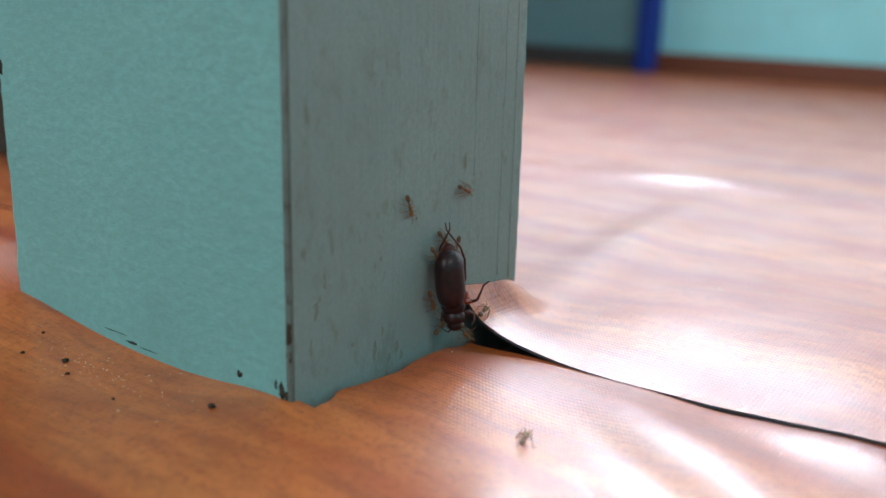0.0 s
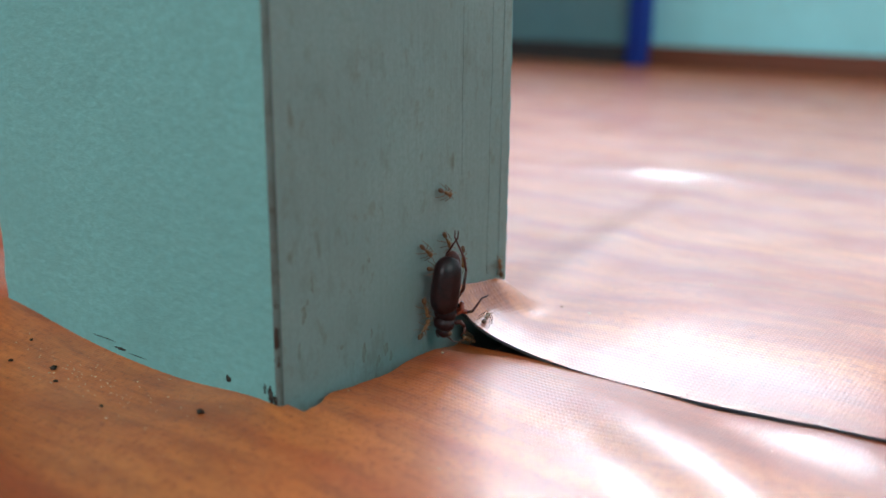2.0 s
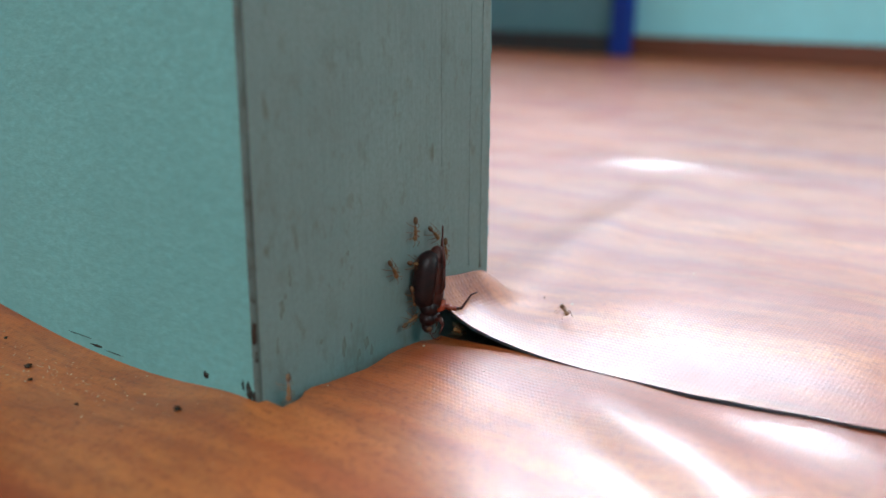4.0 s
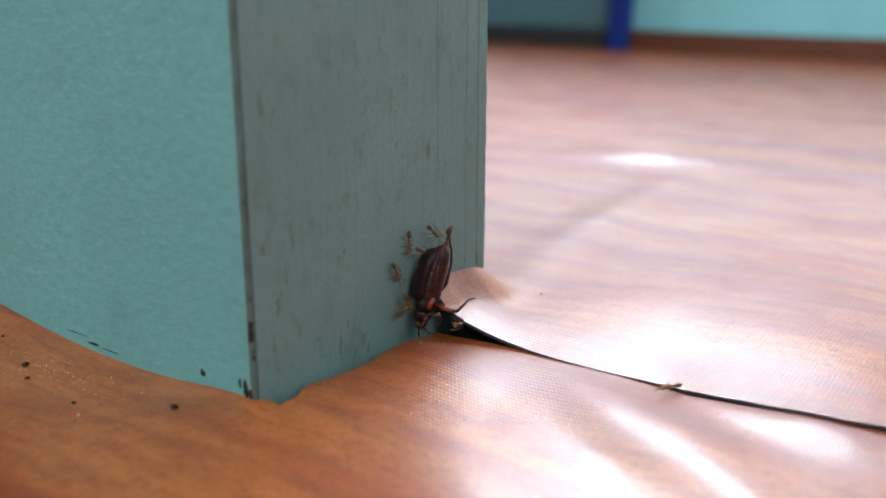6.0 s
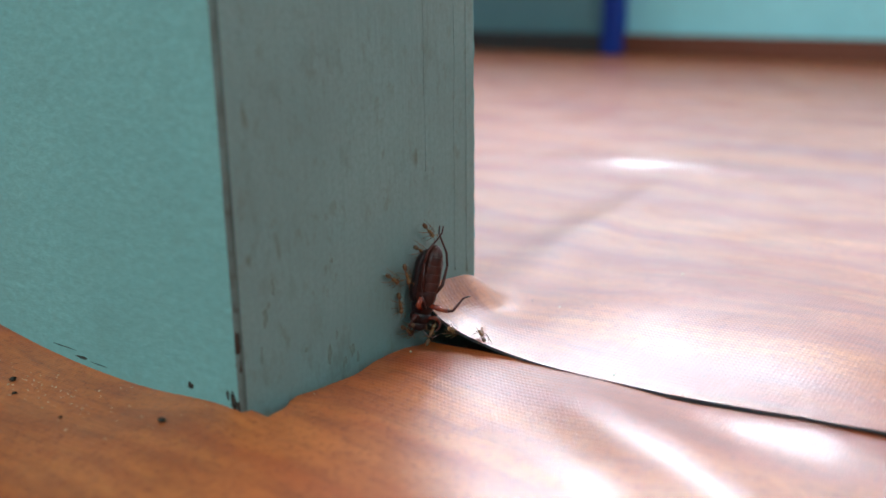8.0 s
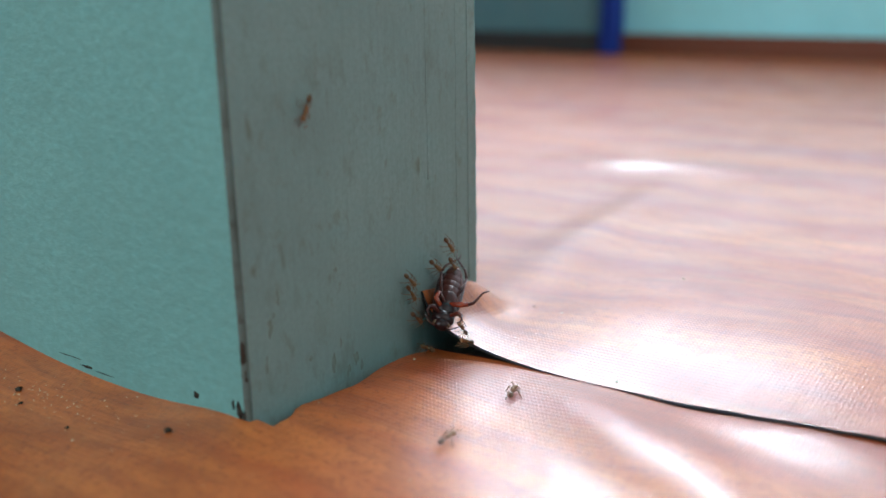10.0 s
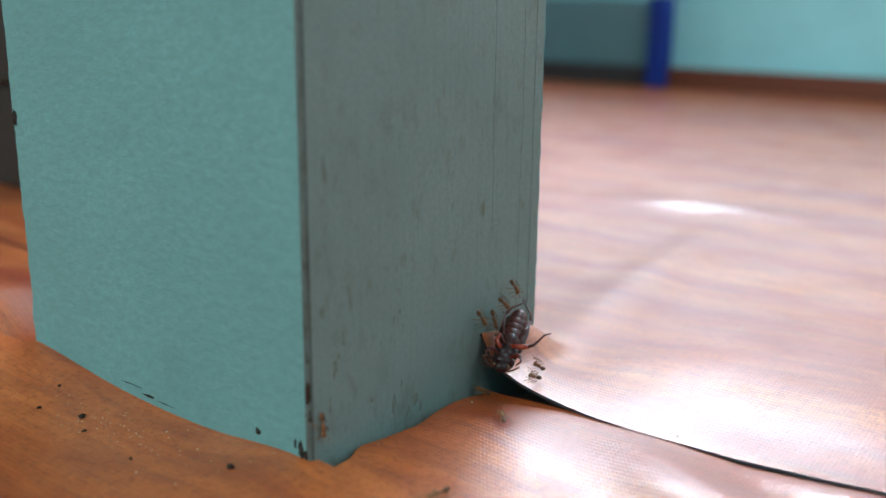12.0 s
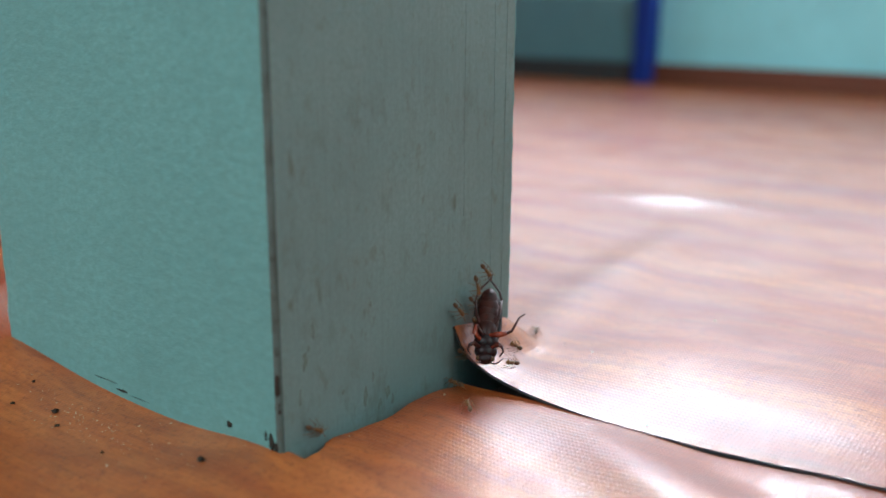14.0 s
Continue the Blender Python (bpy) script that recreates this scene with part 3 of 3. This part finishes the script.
        for y, reach, fwd in ((0.65, 0.95, 0.7), (0.35, 1.1, 0.0), (0.05, 1.0, -0.85)):
            ant_limb([(s * 0.12, y, 0.65), (s * reach * 0.5, y + fwd * 0.5, 1.05), (s * reach * 0.85, y + fwd * 0.85, 0.4), (s * reach, y + fwd * 1.2, 0.03)], [0.045, 0.05, 0.032, 0.02], ANT_BODY, "leg", a)
    return a


the_beetle, reaching_leg = beetle()
first_ant = ant()
the_ants = [first_ant] + [copy_thing(first_ant, pose(0, 0, 0)) for _ in range(14)]


# ---- crumbs and grains on the vinyl ----
for n, (x, y, r) in enumerate(((-12.65, 8.36, 0.055), (-12.26, 8.15, 0.035), (-13.33, 8.15, 0.035), (-11.12, 8.05, 0.03), (-9.84, 8.53, 0.055), (-13.66, 8.66, 0.03), (-8.44, 14.65, 0.02), (-6.13, 12.75, 0.02), (-8.82, 11.96, 0.022), (-7.87, 14.51, 0.018), (-6.86, 16.94, 0.022))):
    crumb = smooth(part("crumb", lump(r * 0.8, n + 10, 0.6), SOIL if n < 7 else DUST))
    crumb.location = (x * CM, y * CM, ((back_height if y > SEAM else front_height)(x, y) + r * 0.45) * CM)
    tagged(crumb, "tiny dark crumb of soil on the vinyl" if n < 7 else "tiny pale crumb of grit on the vinyl", "crumb", "crumbs on the floor")

rng = random.Random(5)
bm = bmesh.new()
for n in range(150):
    if n < 95:
        x, y, r = rng.gauss(-12.0, 0.75), rng.gauss(8.45, 0.26), rng.choice((0.004, 0.006, 0.008, 0.011))
    else:
        x, y, r = rng.uniform(-15, -3), rng.uniform(7.5, 12.4), rng.uniform(0.003, 0.008)
    m = Matrix.LocRotScale(Vector((x, y, front_height(x, y) + r * 0.4)) * CM, Euler((rng.uniform(0, 6), rng.uniform(0, 6), 0)), Vector((1, rng.uniform(0.7, 3.6), 0.5)) * r * CM)
    bmesh.ops.create_icosphere(bm, subdivisions=1, radius=1, matrix=m)
tagged(part("sand_grains", bm, DUST), "pale sand grains scattered on the vinyl", "sand", kind="stuff")


# ---- movement ----
def on_post(x, y, z, heading):
    """On the post's shaded face; heading: degrees from straight up towards +y."""
    h = radians(heading)
    ahead, up = Vector((0, math.sin(h), math.cos(h))), Vector((1, 0, 0))
    return Matrix.Translation(Vector((x, y, z)) * CM) @ Matrix((ahead.cross(up), ahead, up)).transposed().to_4x4()


def on_back(x, y, z, heading):
    """On the post's far face; heading: degrees from straight up towards -x."""
    h = radians(heading)
    ahead, up = Vector((-math.sin(h), 0, math.cos(h))), Vector((0, 1, 0))
    return Matrix.Translation(Vector((x, y, z)) * CM) @ Matrix((ahead.cross(up), ahead, up)).transposed().to_4x4()


def on_floor(x, y, z, heading):
    ground = back_height if y > SEAM and not (PX0 < x < PX1 and y < PY1) else front_height
    e = 0.12
    ground_x, ground_y = (ground(x + e, y) - ground(x - e, y)) / (2 * e), (ground(x, y + e) - ground(x, y - e)) / (2 * e)
    up = Vector((-ground_x, -ground_y, 1)).normalized()
    h = radians(heading)
    ahead = Vector((-math.sin(h), math.cos(h), 0))
    ahead = (ahead - up * ahead.dot(up)).normalized()
    return Matrix.Translation(Vector((x, y, ground(x, y))) * CM) @ Matrix((ahead.cross(up), ahead, up)).transposed().to_4x4()


SURFACE = {"p": on_post, "f": on_floor, "b": on_back}


def gentle(rows):
    """Adds rows between two poses that lie more than 70 degrees apart."""
    made = [rows[0]]
    for t, m in rows[1:]:
        t0, m0 = made[-1]
        a, b = m0.to_quaternion(), m.to_quaternion()
        steps = int(math.degrees(a.rotation_difference(b).angle) // 70) + 1
        for k in range(1, steps):
            f = k / steps
            made.append((t0 + (t - t0) * f, Matrix.LocRotScale(m0.translation.lerp(m.translation, f), a.slerp(b, f), None)))
        made.append((t, m))
    return made


def beetle_pose(x, y, z, lean, turn, tilt):
    """Centre in centimetres; lean to the side, turn of the belly from the viewer, tilt of the tail away from the viewer, degrees."""
    to_eye, right = Vector((0.57, -0.82, 0)), Vector((0.82, 0.57, 0))
    a, b, c = radians(lean), radians(turn), radians(tilt)
    along = (Vector((0, 0, 1)) * math.cos(c) - to_eye * math.sin(c)) * math.cos(a) + right * math.sin(a)
    belly = right * math.sin(b) + (to_eye * math.cos(c) + Vector((0, 0, 1)) * math.sin(c)) * math.cos(b)
    belly = (belly - along * belly.dot(along)).normalized()
    return Matrix.Translation(Vector((x, y, z)) * CM) @ Matrix((along.cross(belly), along, belly)).transposed().to_4x4()


# seconds, centre, lean, turn, tilt
BEETLE_ROWS = [
    (0, -8.87, 12.0, 0.86, -6, 164, 5),
    (0.5, -8.87, 12.02, 0.82, -5, 162, 5),
    (1, -8.88, 12.1, 0.76, -2, 159, 5),
    (1.5, -8.89, 12.17, 0.70, 2, 154, 6),
    (2, -8.90, 12.16, 0.72, 6, 146, 6),
    (2.5, -8.92, 12.19, 0.69, 11, 135, 6),
    (3, -8.92, 12.27, 0.65, 9, 122, 6),
    (5.5, -8.92, 12.27, 0.65, 14, 68, 6),
    (6, -8.92, 12.29, 0.64, 16, 60, 6),
    (6.5, -8.92, 12.32, 0.67, 15, 53, 6),
    (7, -8.9, 12.3, 0.7, 14, 46, 6),
    (7.5, -8.9, 12.34, 0.75, 14, 40, 6),
    (8, -8.9, 12.42, 0.71, 13, 32, 8),
    (10.5, -8.7, 12.67, 0.69, 12, 10, 72),
    (11, -8.7, 12.69, 0.69, 14, 8, 72),
    (11.5, -8.7, 12.7, 0.7, 20, 6, 69),
    (12, -8.7, 12.66, 0.71, 15, 6, 65),
    (12.5, -8.7, 12.72, 0.76, 12, 4, 59),
    (13, -8.7, 12.67, 0.7, 10, 4, 56),
    (13.5, -8.7, 12.82, 0.78, 9, 2, 53),
    (14, -8.7, 12.81, 0.75, 3, 0, 50),
]
# seconds, surface (post, floor, back of the post), place, heading
ANT_ROWS = [
    [
        (0, 'p', -9.2, 11.33, 2.22, 158),
        (0.5, 'p', -9.2, 11.47, 1.83, 150),
        (1, 'p', -9.2, 11.72, 1.72, 120),
        (1.5, 'p', -9.2, 11.8, 1.69, 113),
        (2, 'p', -9.2, 11.97, 1.49, 128),
        (2.5, 'p', -9.2, 12.01, 1.38, 131),
        (3, 'p', -9.2, 11.67, 1.07, 162),
        (5.5, 'p', -9.2, 11.76, 1.39, 121),
        (6, 'p', -9.2, 11.81, 1.08, 150),
        (6.5, 'p', -9.2, 11.86, 1.06, 143),
        (7, 'p', -9.2, 12.03, 0.91, 140),
        (7.5, 'p', -9.2, 12.01, 0.96, 143),
        (8, 'p', -9.2, 11.98, 1.06, 125),
        (10.5, 'p', -9.1, 12.3, 1.11, 142),
        (11, 'p', -9.1, 12.41, 1.07, 151),
        (11.5, 'p', -9.1, 12.49, 1.1, 147),
        (12, 'p', -9.1, 12.44, 1.12, 140),
        (12.5, 'p', -9.1, 12.51, 1.03, 139),
        (13, 'p', -9.1, 12.53, 1.12, 132),
        (13.5, 'p', -9.1, 12.62, 1.06, 130),
        (14, 'p', -9.1, 12.56, 1.11, 135),
    ],
    [
        (0, 'p', -9.2, 12.57, 2.26, 113),
        (0.5, 'p', -9.2, 12.43, 2.24, 117),
        (1, 'p', -9.2, 12.41, 2.25, 104),
        (1.5, 'p', -9.2, 12.43, 2.28, 103),
        (2, 'p', -9.2, 12.4, 2.24, 113),
        (2.5, 'p', -9.2, 12.35, 2.05, 162),
        (3, 'p', -9.2, 12.02, 1.9, 212),
        (5.5, 'p', -9.1, 12.33, 1.25, 125),
        (6, 'p', -9.2, 12.11, 1.42, 181),
        (6.5, 'p', -9.1, 12.03, 1.15, 156),
        (7, 'p', -9.2, 12.18, 1.44, 127),
        (7.5, 'p', -9.2, 12.14, 1.25, 154),
        (8, 'p', -9.1, 12.17, 1.09, 160),
        (10.5, 'p', -9.1, 12.85, 1.18, 125),
        (11, 'p', -9.1, 12.69, 1.14, 160),
        (11.5, 'p', -9.1, 12.76, 1.03, 167),
        (12, 'p', -9.1, 12.75, 1.02, 158),
        (12.5, 'p', -9.1, 12.87, 0.96, 141),
        (13, 'p', -9.1, 12.85, 0.98, 135),
        (13.5, 'p', -9.1, 12.89, 1, 147),
        (14, 'p', -9.1, 12.95, 1.11, 132),
    ],
    [
        (0, 'p', -9.2, 12.09, 1.63, 136),
        (0.5, 'p', -9.2, 12.12, 1.66, 131),
        (1, 'p', -9.2, 12.17, 1.6, 136),
        (1.5, 'p', -9.2, 12.37, 1.56, 144),
        (2, 'p', -9.2, 12.46, 1.53, 145),
        (2.5, 'p', -9.2, 12.51, 1.51, 141),
        (3, 'p', -9.2, 12.59, 1.51, 137),
        (5.5, 'p', -9.1, 12.51, 1.51, 130),
        (6, 'p', -9.1, 12.54, 1.5, 130),
        (6.5, 'p', -9.1, 12.68, 1.54, 131),
        (7, 'p', -9.1, 12.7, 1.57, 140),
        (7.5, 'p', -9.1, 12.67, 1.65, 132),
        (8, 'p', -9.1, 12.7, 1.6, 135),
        (10.5, 'p', -9, 13.14, 1.39, 141),
        (11, 'p', -9, 13.23, 1.35, 143),
        (11.5, 'p', -9, 13.17, 1.42, 137),
        (12, 'p', -9, 13.12, 1.44, 138),
        (12.5, 'p', -9, 13.13, 1.5, 134),
        (13, 'p', -9, 13.05, 1.57, 138),
        (13.5, 'p', -9, 13.05, 1.58, 129),
        (14, 'p', -9, 13.09, 1.59, 133),
    ],
    [
        (0, 'p', -9.1, 12.27, 1.48, -157),
        (0.5, 'p', -9.1, 12.38, 1.5, -173),
        (1, 'p', -9.1, 12.42, 1.49, -164),
        (1.5, 'p', -9.1, 12.52, 1.4, -164),
        (2, 'p', -9.1, 12.71, 1.25, -184),
        (2.5, 'p', -9.1, 12.75, 1.24, -158),
        (3, 'p', -9.1, 12.77, 1.22, -165),
        (5.5, 'p', -9.1, 12.72, 1.29, -193),
        (6, 'p', -9.1, 12.88, 1.3, -171),
        (6.5, 'p', -9.1, 12.45, 1.27, -234),
        (7, 'p', -9.1, 12.46, 1.28, -233),
        (7.5, 'p', -9.1, 12.35, 1.35, -234),
        (8, 'p', -9.1, 12.49, 1.36, -238),
        (10.5, 'p', -8.95, 13.08, 1.1, -213),
        (11, 'p', -8.95, 12.88, 1.19, -238),
        (11.5, 'p', -8.95, 12.8, 1.23, -238),
        (12, 'p', -8.95, 12.77, 1.29, -232),
        (12.5, 'p', -8.95, 12.82, 1.34, -231),
        (13, 'p', -8.95, 12.75, 1.36, -196),
        (13.5, 'p', -8.95, 12.81, 1.42, -195),
        (14, 'p', -8.95, 12.8, 1.44, -200),
    ],
    [
        (0, 'p', -9.1, 11.79, 1.48, 139),
        (0.5, 'p', -9.1, 11.82, 1.41, 133),
        (1, 'p', -9.1, 11.91, 1.34, 126),
        (1.5, 'p', -9.1, 11.98, 1.28, 117),
        (2, 'p', -9.1, 12.02, 1.22, 110),
        (2.5, 'p', -9.1, 12.07, 1.16, 110),
        (3, 'p', -9.1, 12.1, 1.23, 110),
        (5.5, 'p', -9.2, 12.01, 1.09, 107),
        (6, 'p', -9.1, 12.28, 1.27, 120),
        (6.5, 'p', -9.1, 12.03, 1.05, 134),
        (7, 'p', -9.1, 12.4, 1.08, 128),
        (7.5, 'p', -9.1, 12.15, 1.05, 142),
        (8, 'p', -9.2, 12.13, 0.66, 170),
        (10.5, 'p', -9.1, 12.4, 0.92, 141),
        (11, 'p', -8.95, 12.76, 0.9, 146),
        (11.5, 'p', -8.95, 12.84, 0.92, 149),
        (12, 'p', -8.95, 12.68, 0.76, 141),
        (12.5, 'p', -8.95, 12.73, 0.86, 140),
        (13, 'p', -8.95, 12.74, 0.76, 137),
        (13.5, 'p', -8.95, 12.87, 0.8, 134),
        (14, 'p', -8.95, 12.81, 0.85, 139),
    ],
    [
        (0, 'p', -9.15, 11.79, 0.81, 158),
        (0.5, 'p', -9.15, 11.79, 0.77, 165),
        (1, 'p', -9.15, 11.8, 0.76, 168),
        (1.5, 'p', -9.15, 11.88, 0.71, 164),
        (2, 'p', -9.15, 11.9, 0.68, 158),
        (2.5, 'p', -9.15, 11.92, 0.69, 160),
        (3, 'p', -9.15, 12.04, 0.63, 160),
        (5.5, 'p', -9.15, 12.06, 0.85, 167),
        (6, 'p', -9.15, 11.99, 0.59, 147),
        (6.5, 'p', -9.15, 12.04, 0.48, 137),
        (7, 'p', -9.15, 12.02, 0.52, 145),
        (7.5, 'p', -9.15, 12.06, 0.64, 143),
        (8, 'p', -9.15, 12.22, 0.24, 126),
        (10.5, 'p', -9.05, 12.28, 0.58, 133),
        (11, 'p', -9.05, 12.42, 0.53, 121),
        (11.5, 'p', -9.05, 12.48, 0.55, 122),
        (12, 'p', -9.05, 12.56, 0.48, 126),
        (12.5, 'p', -9.05, 12.63, 0.55, 125),
        (13, 'p', -9.05, 12.64, 0.44, 125),
        (13.5, 'p', -9.05, 12.67, 0.47, 124),
        (14, 'p', -9.05, 12.63, 0.44, 121),
    ],
    [
        (0, 'p', -9.15, 12.01, 0.38, 54),
        (0.5, 'p', -9.15, 11.9, 0.37, 43),
        (1, 'p', -9.15, 11.88, 0.34, 16),
        (1.5, 'p', -9.15, 11.93, 0.36, 28),
        (2, 'p', -9.15, 11.86, 0.38, 48),
        (2.5, 'p', -9.15, 11.9, 0.32, 45),
        (3, 'p', -9.15, 11.94, 0.34, 65),
        (5.5, 'p', -9.15, 11.98, 0.43, 80),
        (6, 'p', -9.15, 11.92, 0.51, 77),
        (7, 'p', -8.9, 12.09, 0.14, 47),
        (7.5, 'p', -8.9, 12.2, 0.1, 36),
        (8, 'p', -8.9, 12.43, 0.16, 40),
        (10.5, 'p', -8.45, 12.63, 0.44, -56),
        (11, 'p', -8.45, 12.71, 0.42, -64),
        (11.5, 'p', -8.45, 12.84, 0.4, -59),
        (12, 'p', -8.45, 12.98, 0.39, -56),
        (12.5, 'p', -8.45, 12.88, 0.48, -59),
        (13, 'p', -8.45, 12.97, 0.5, -68),
        (13.5, 'p', -8.45, 13.08, 0.51, -69),
        (14, 'p', -8.45, 13.09, 0.55, -58),
    ],
    [
        (0, 'p', -8.9, 12.37, 0.17, -53),
        (1, 'p', -8.9, 12.6, 0.08, -57),
        (2, 'p', -8.9, 12.61, 0.06, -61),
        (3, 'p', -8.9, 12.72, -0.02, -61),
        (5.5, 'p', -8.65, 12.65, 0.21, -70),
        (6, 'p', -8.65, 12.57, 0.21, -80),
        (6.5, 'p', -8.65, 12.54, 0.22, -70),
        (7, 'p', -8.65, 12.55, 0.23, -77),
        (7.5, 'p', -8.65, 12.55, 0.33, -58),
        (8, 'p', -8.65, 12.65, 0.2, -58),
        (10.5, 'p', -8.35, 12.49, 0.26, -66),
        (11, 'p', -8.35, 12.57, 0.19, -64),
        (11.5, 'p', -8.35, 12.6, 0.3, -64),
        (12, 'p', -8.35, 12.7, 0.35, -64),
        (12.5, 'p', -8.35, 12.67, 0.4, -62),
        (13, 'p', -8.35, 12.75, 0.36, -70),
        (13.5, 'p', -8.35, 12.75, 0.43, -68),
        (14, 'p', -8.35, 12.85, 0.39, -70),
    ],
    [
        (0, 'f', -6.61, 10.35, 0, 20),
        (0.2, 'f', -6.82, 10.99, 0, 17),
        (0.4, 'f', -6.75, 11.69, 0, 15),
        (0.6, 'f', -6.84, 12.57, 0.05, 21),
        (0.8, 'f', -7.1, 13.3, 0.05, 25),
        (1, 'f', -7.5, 13.8, 0.05, 28),
        (1.2, 'f', -7.95, 13.65, 0.05, 45),
        (1.4, 'f', -8.12, 13.75, 0.05, 40),
        (1.6, 'f', -8.62, 13.71, 0.45, 44),
        (1.8, 'f', -9.08, 14.26, 0.6, 40),
        (2, 'p', -9.2, 13.87, 0.79, -16),
        (2.2, 'p', -9.2, 14.13, 1.24, -3),
        (2.5, 'p', -9.2, 14.25, 2.02, 37),
        (2.8, 'b', -9.5, 14.2, 2.3, 0),
        (5, 'b', -11, 14.2, 3.5, 40),
        (9, 'b', -11, 14.2, 3.6, -20),
        (12, 'b', -9.5, 14.2, 3.9, -30),
        (12.4, 'b', -9.22, 14.2, 4.27, -10),
        (12.8, 'b', -9.3, 14.2, 4.6, 20),
        (14, 'b', -10, 14.2, 6, 40),
    ],
    [
        (0, 'f', -8.9, 12.75, 0, 20),
        (2, 'f', -8.72, 12.84, 0.2, 22),
        (2.5, 'f', -8.77, 12.99, 0.35, -32),
        (3, 'f', -8.42, 13.11, 0.15, -96),
        (5.3, 'f', -5.92, 14.72, 0, -145),
        (5.6, 'f', -5.38, 13.6, 0.05, -157),
        (5.8, 'f', -5.32, 12.8, 0.05, -182),
        (6, 'f', -5.37, 12.47, 0, -206),
        (6.2, 'f', -5.86, 11.85, 0, -253),
        (6.5, 'f', -6.28, 11.88, 0, -276),
        (6.8, 'f', -6.55, 11.67, -0, -283),
        (7, 'f', -7.02, 12.31, 0, -301),
        (7.2, 'f', -7.33, 12.59, 0, -274),
        (7.5, 'f', -7.9, 12.6, 0, -298),
        (8, 'f', -8.13, 12.69, 0.1, -314),
        (9, 'f', -8.6, 12.45, 0.1, -310),
        (10.5, 'f', -8.95, 12.4, 0.1, -290),
        (14, 'f', -8.95, 12.4, 0.1, -290),
    ],
    [
        (0, 'f', -4, 5, 0, 0),
        (8.5, 'f', -4.5, 6.5, 0, 10),
        (9.6, 'f', -6.5, 10.5, 0, 15),
        (10.3, 'f', -7.24, 12.05, -0, 23),
        (10.6, 'f', -7.17, 11.5, 0, 25),
        (11, 'f', -6.96, 10.98, -0, -32),
        (11.5, 'f', -7.62, 11.19, 0, 58),
        (12, 'f', -8.13, 11.67, 0, 44),
        (12.5, 'f', -8.14, 11.79, 0, 40),
        (13, 'f', -8.26, 11.98, 0, 46),
        (13.5, 'f', -8.16, 11.88, 0, 76),
        (14, 'f', -8.22, 11.69, 0, 44),
    ],
    [
        (0, 'f', -5, 4.5, 0, 10),
        (8.8, 'f', -5.5, 7, 0, 15),
        (10.3, 'f', -7.27, 10.88, 0, -13),
        (10.6, 'f', -7.19, 11.17, 0, -69),
        (10.8, 'f', -7.1, 11.4, 0, -140),
        (11, 'f', -7.17, 11.57, 0, -210),
        (11.5, 'f', -7.72, 11.34, 0, -187),
        (12, 'f', -7.6, 9.6, 0, -190),
        (12.4, 'f', -7.2, 8, 0, -190),
        (14, 'f', -7, 5.5, 0, -180),
    ],
    [
        (0, 'p', -9.2, 10.5, 8.5, -170),
        (2.2, 'p', -9.2, 10.1, 6.5, -165),
        (3, 'p', -9.2, 9.88, 3.62, -158),
        (3.2, 'p', -9.2, 9.66, 2.63, -182),
        (3.6, 'p', -9.2, 9.6, 1.2, -180),
        (3.9, 'p', -9.2, 9.6, 0.35, -180),
        (4.2, 'f', -8.6, 9.2, 0, -170),
        (4.9, 'f', -7.5, 6.5, 0, -160),
        (14, 'f', -7, 5, 0, -160),
    ],
    [
        (0, 'p', -9.2, 11, 9.5, -170),
        (9, 'p', -9.2, 10.6, 6.5, -165),
        (10.3, 'p', -9.2, 10.16, 3.21, -150),
        (10.6, 'p', -9.2, 9.59, 3.05, -155),
        (10.8, 'p', -9.2, 9.66, 2.49, -160),
        (11, 'p', -9.2, 9.5, 1.97, -144),
        (11.2, 'p', -9.2, 9.33, 1.8, -165),
        (11.5, 'p', -9.2, 9.2, 0.87, -171),
        (12.5, 'p', -9.2, 9.55, 0.54, -210),
        (14, 'p', -9.2, 9.7, 0.3, -240),
    ],
    [
        (0, 'f', -11, 16.5, 0, -60),
        (12.9, 'f', -10.5, 16, 0, -90),
        (13.5, 'f', -9.3, 15, 0, -20),
        (14, 'f', -9.05, 14.75, 0, 30),
    ],
]


def about(pivot, angle, axis):
    return Matrix.Translation(pivot) @ Matrix.Rotation(radians(angle), 4, axis) @ Matrix.Translation(-pivot)


def gait(walker, rows):
    """Swings the legs of an ant in two sets of three while it runs."""
    def speed(t):
        for (a, m), (b, n) in zip(rows, rows[1:]):
            if a <= t <= b:
                return (n.translation - m.translation).length / max(b - a, 0.01)
        return 0.0

    for leg in [c for c in walker.children if c.name.startswith("leg")]:
        hip = sum((v.co for v in leg.data.vertices[:6]), Vector()) / 6
        side = 1 if hip.x > 0 else -1
        first = (round(hip.y / 0.00032) + (side > 0)) % 2
        steps = []
        for k in range(141):
            swing = 20 if speed(k / 10) > 0.004 else 0
            if swing or k % 10 == 0:
                steps.append((k / 10, about(hip, swing * side * (1 if (k + first) % 2 else -1), "Z")))
        walk(leg, steps)


def motions():
    walk(the_beetle, gentle([(t, beetle_pose(*row)) for t, *row in BEETLE_ROWS]))
    # the middle leg is turned to stay on the camera's right as the body rolls over
    hip = Vector(mm(0.3, -0.9, 1.0))
    walk(reaching_leg, [(t, about(hip, -max(row[4] - 12, 0), "Y")) for t, *row in BEETLE_ROWS])
    for walker, rows in zip(the_ants, ANT_ROWS):
        rows = gentle([(t, SURFACE[s](*row)) for t, s, *row in rows])
        if rows[-1][0] < 14:
            rows.append((14, rows[-1][1]))
        walk(walker, rows)
        if walker in the_ants[8:]:
            gait(walker, rows)


motions()
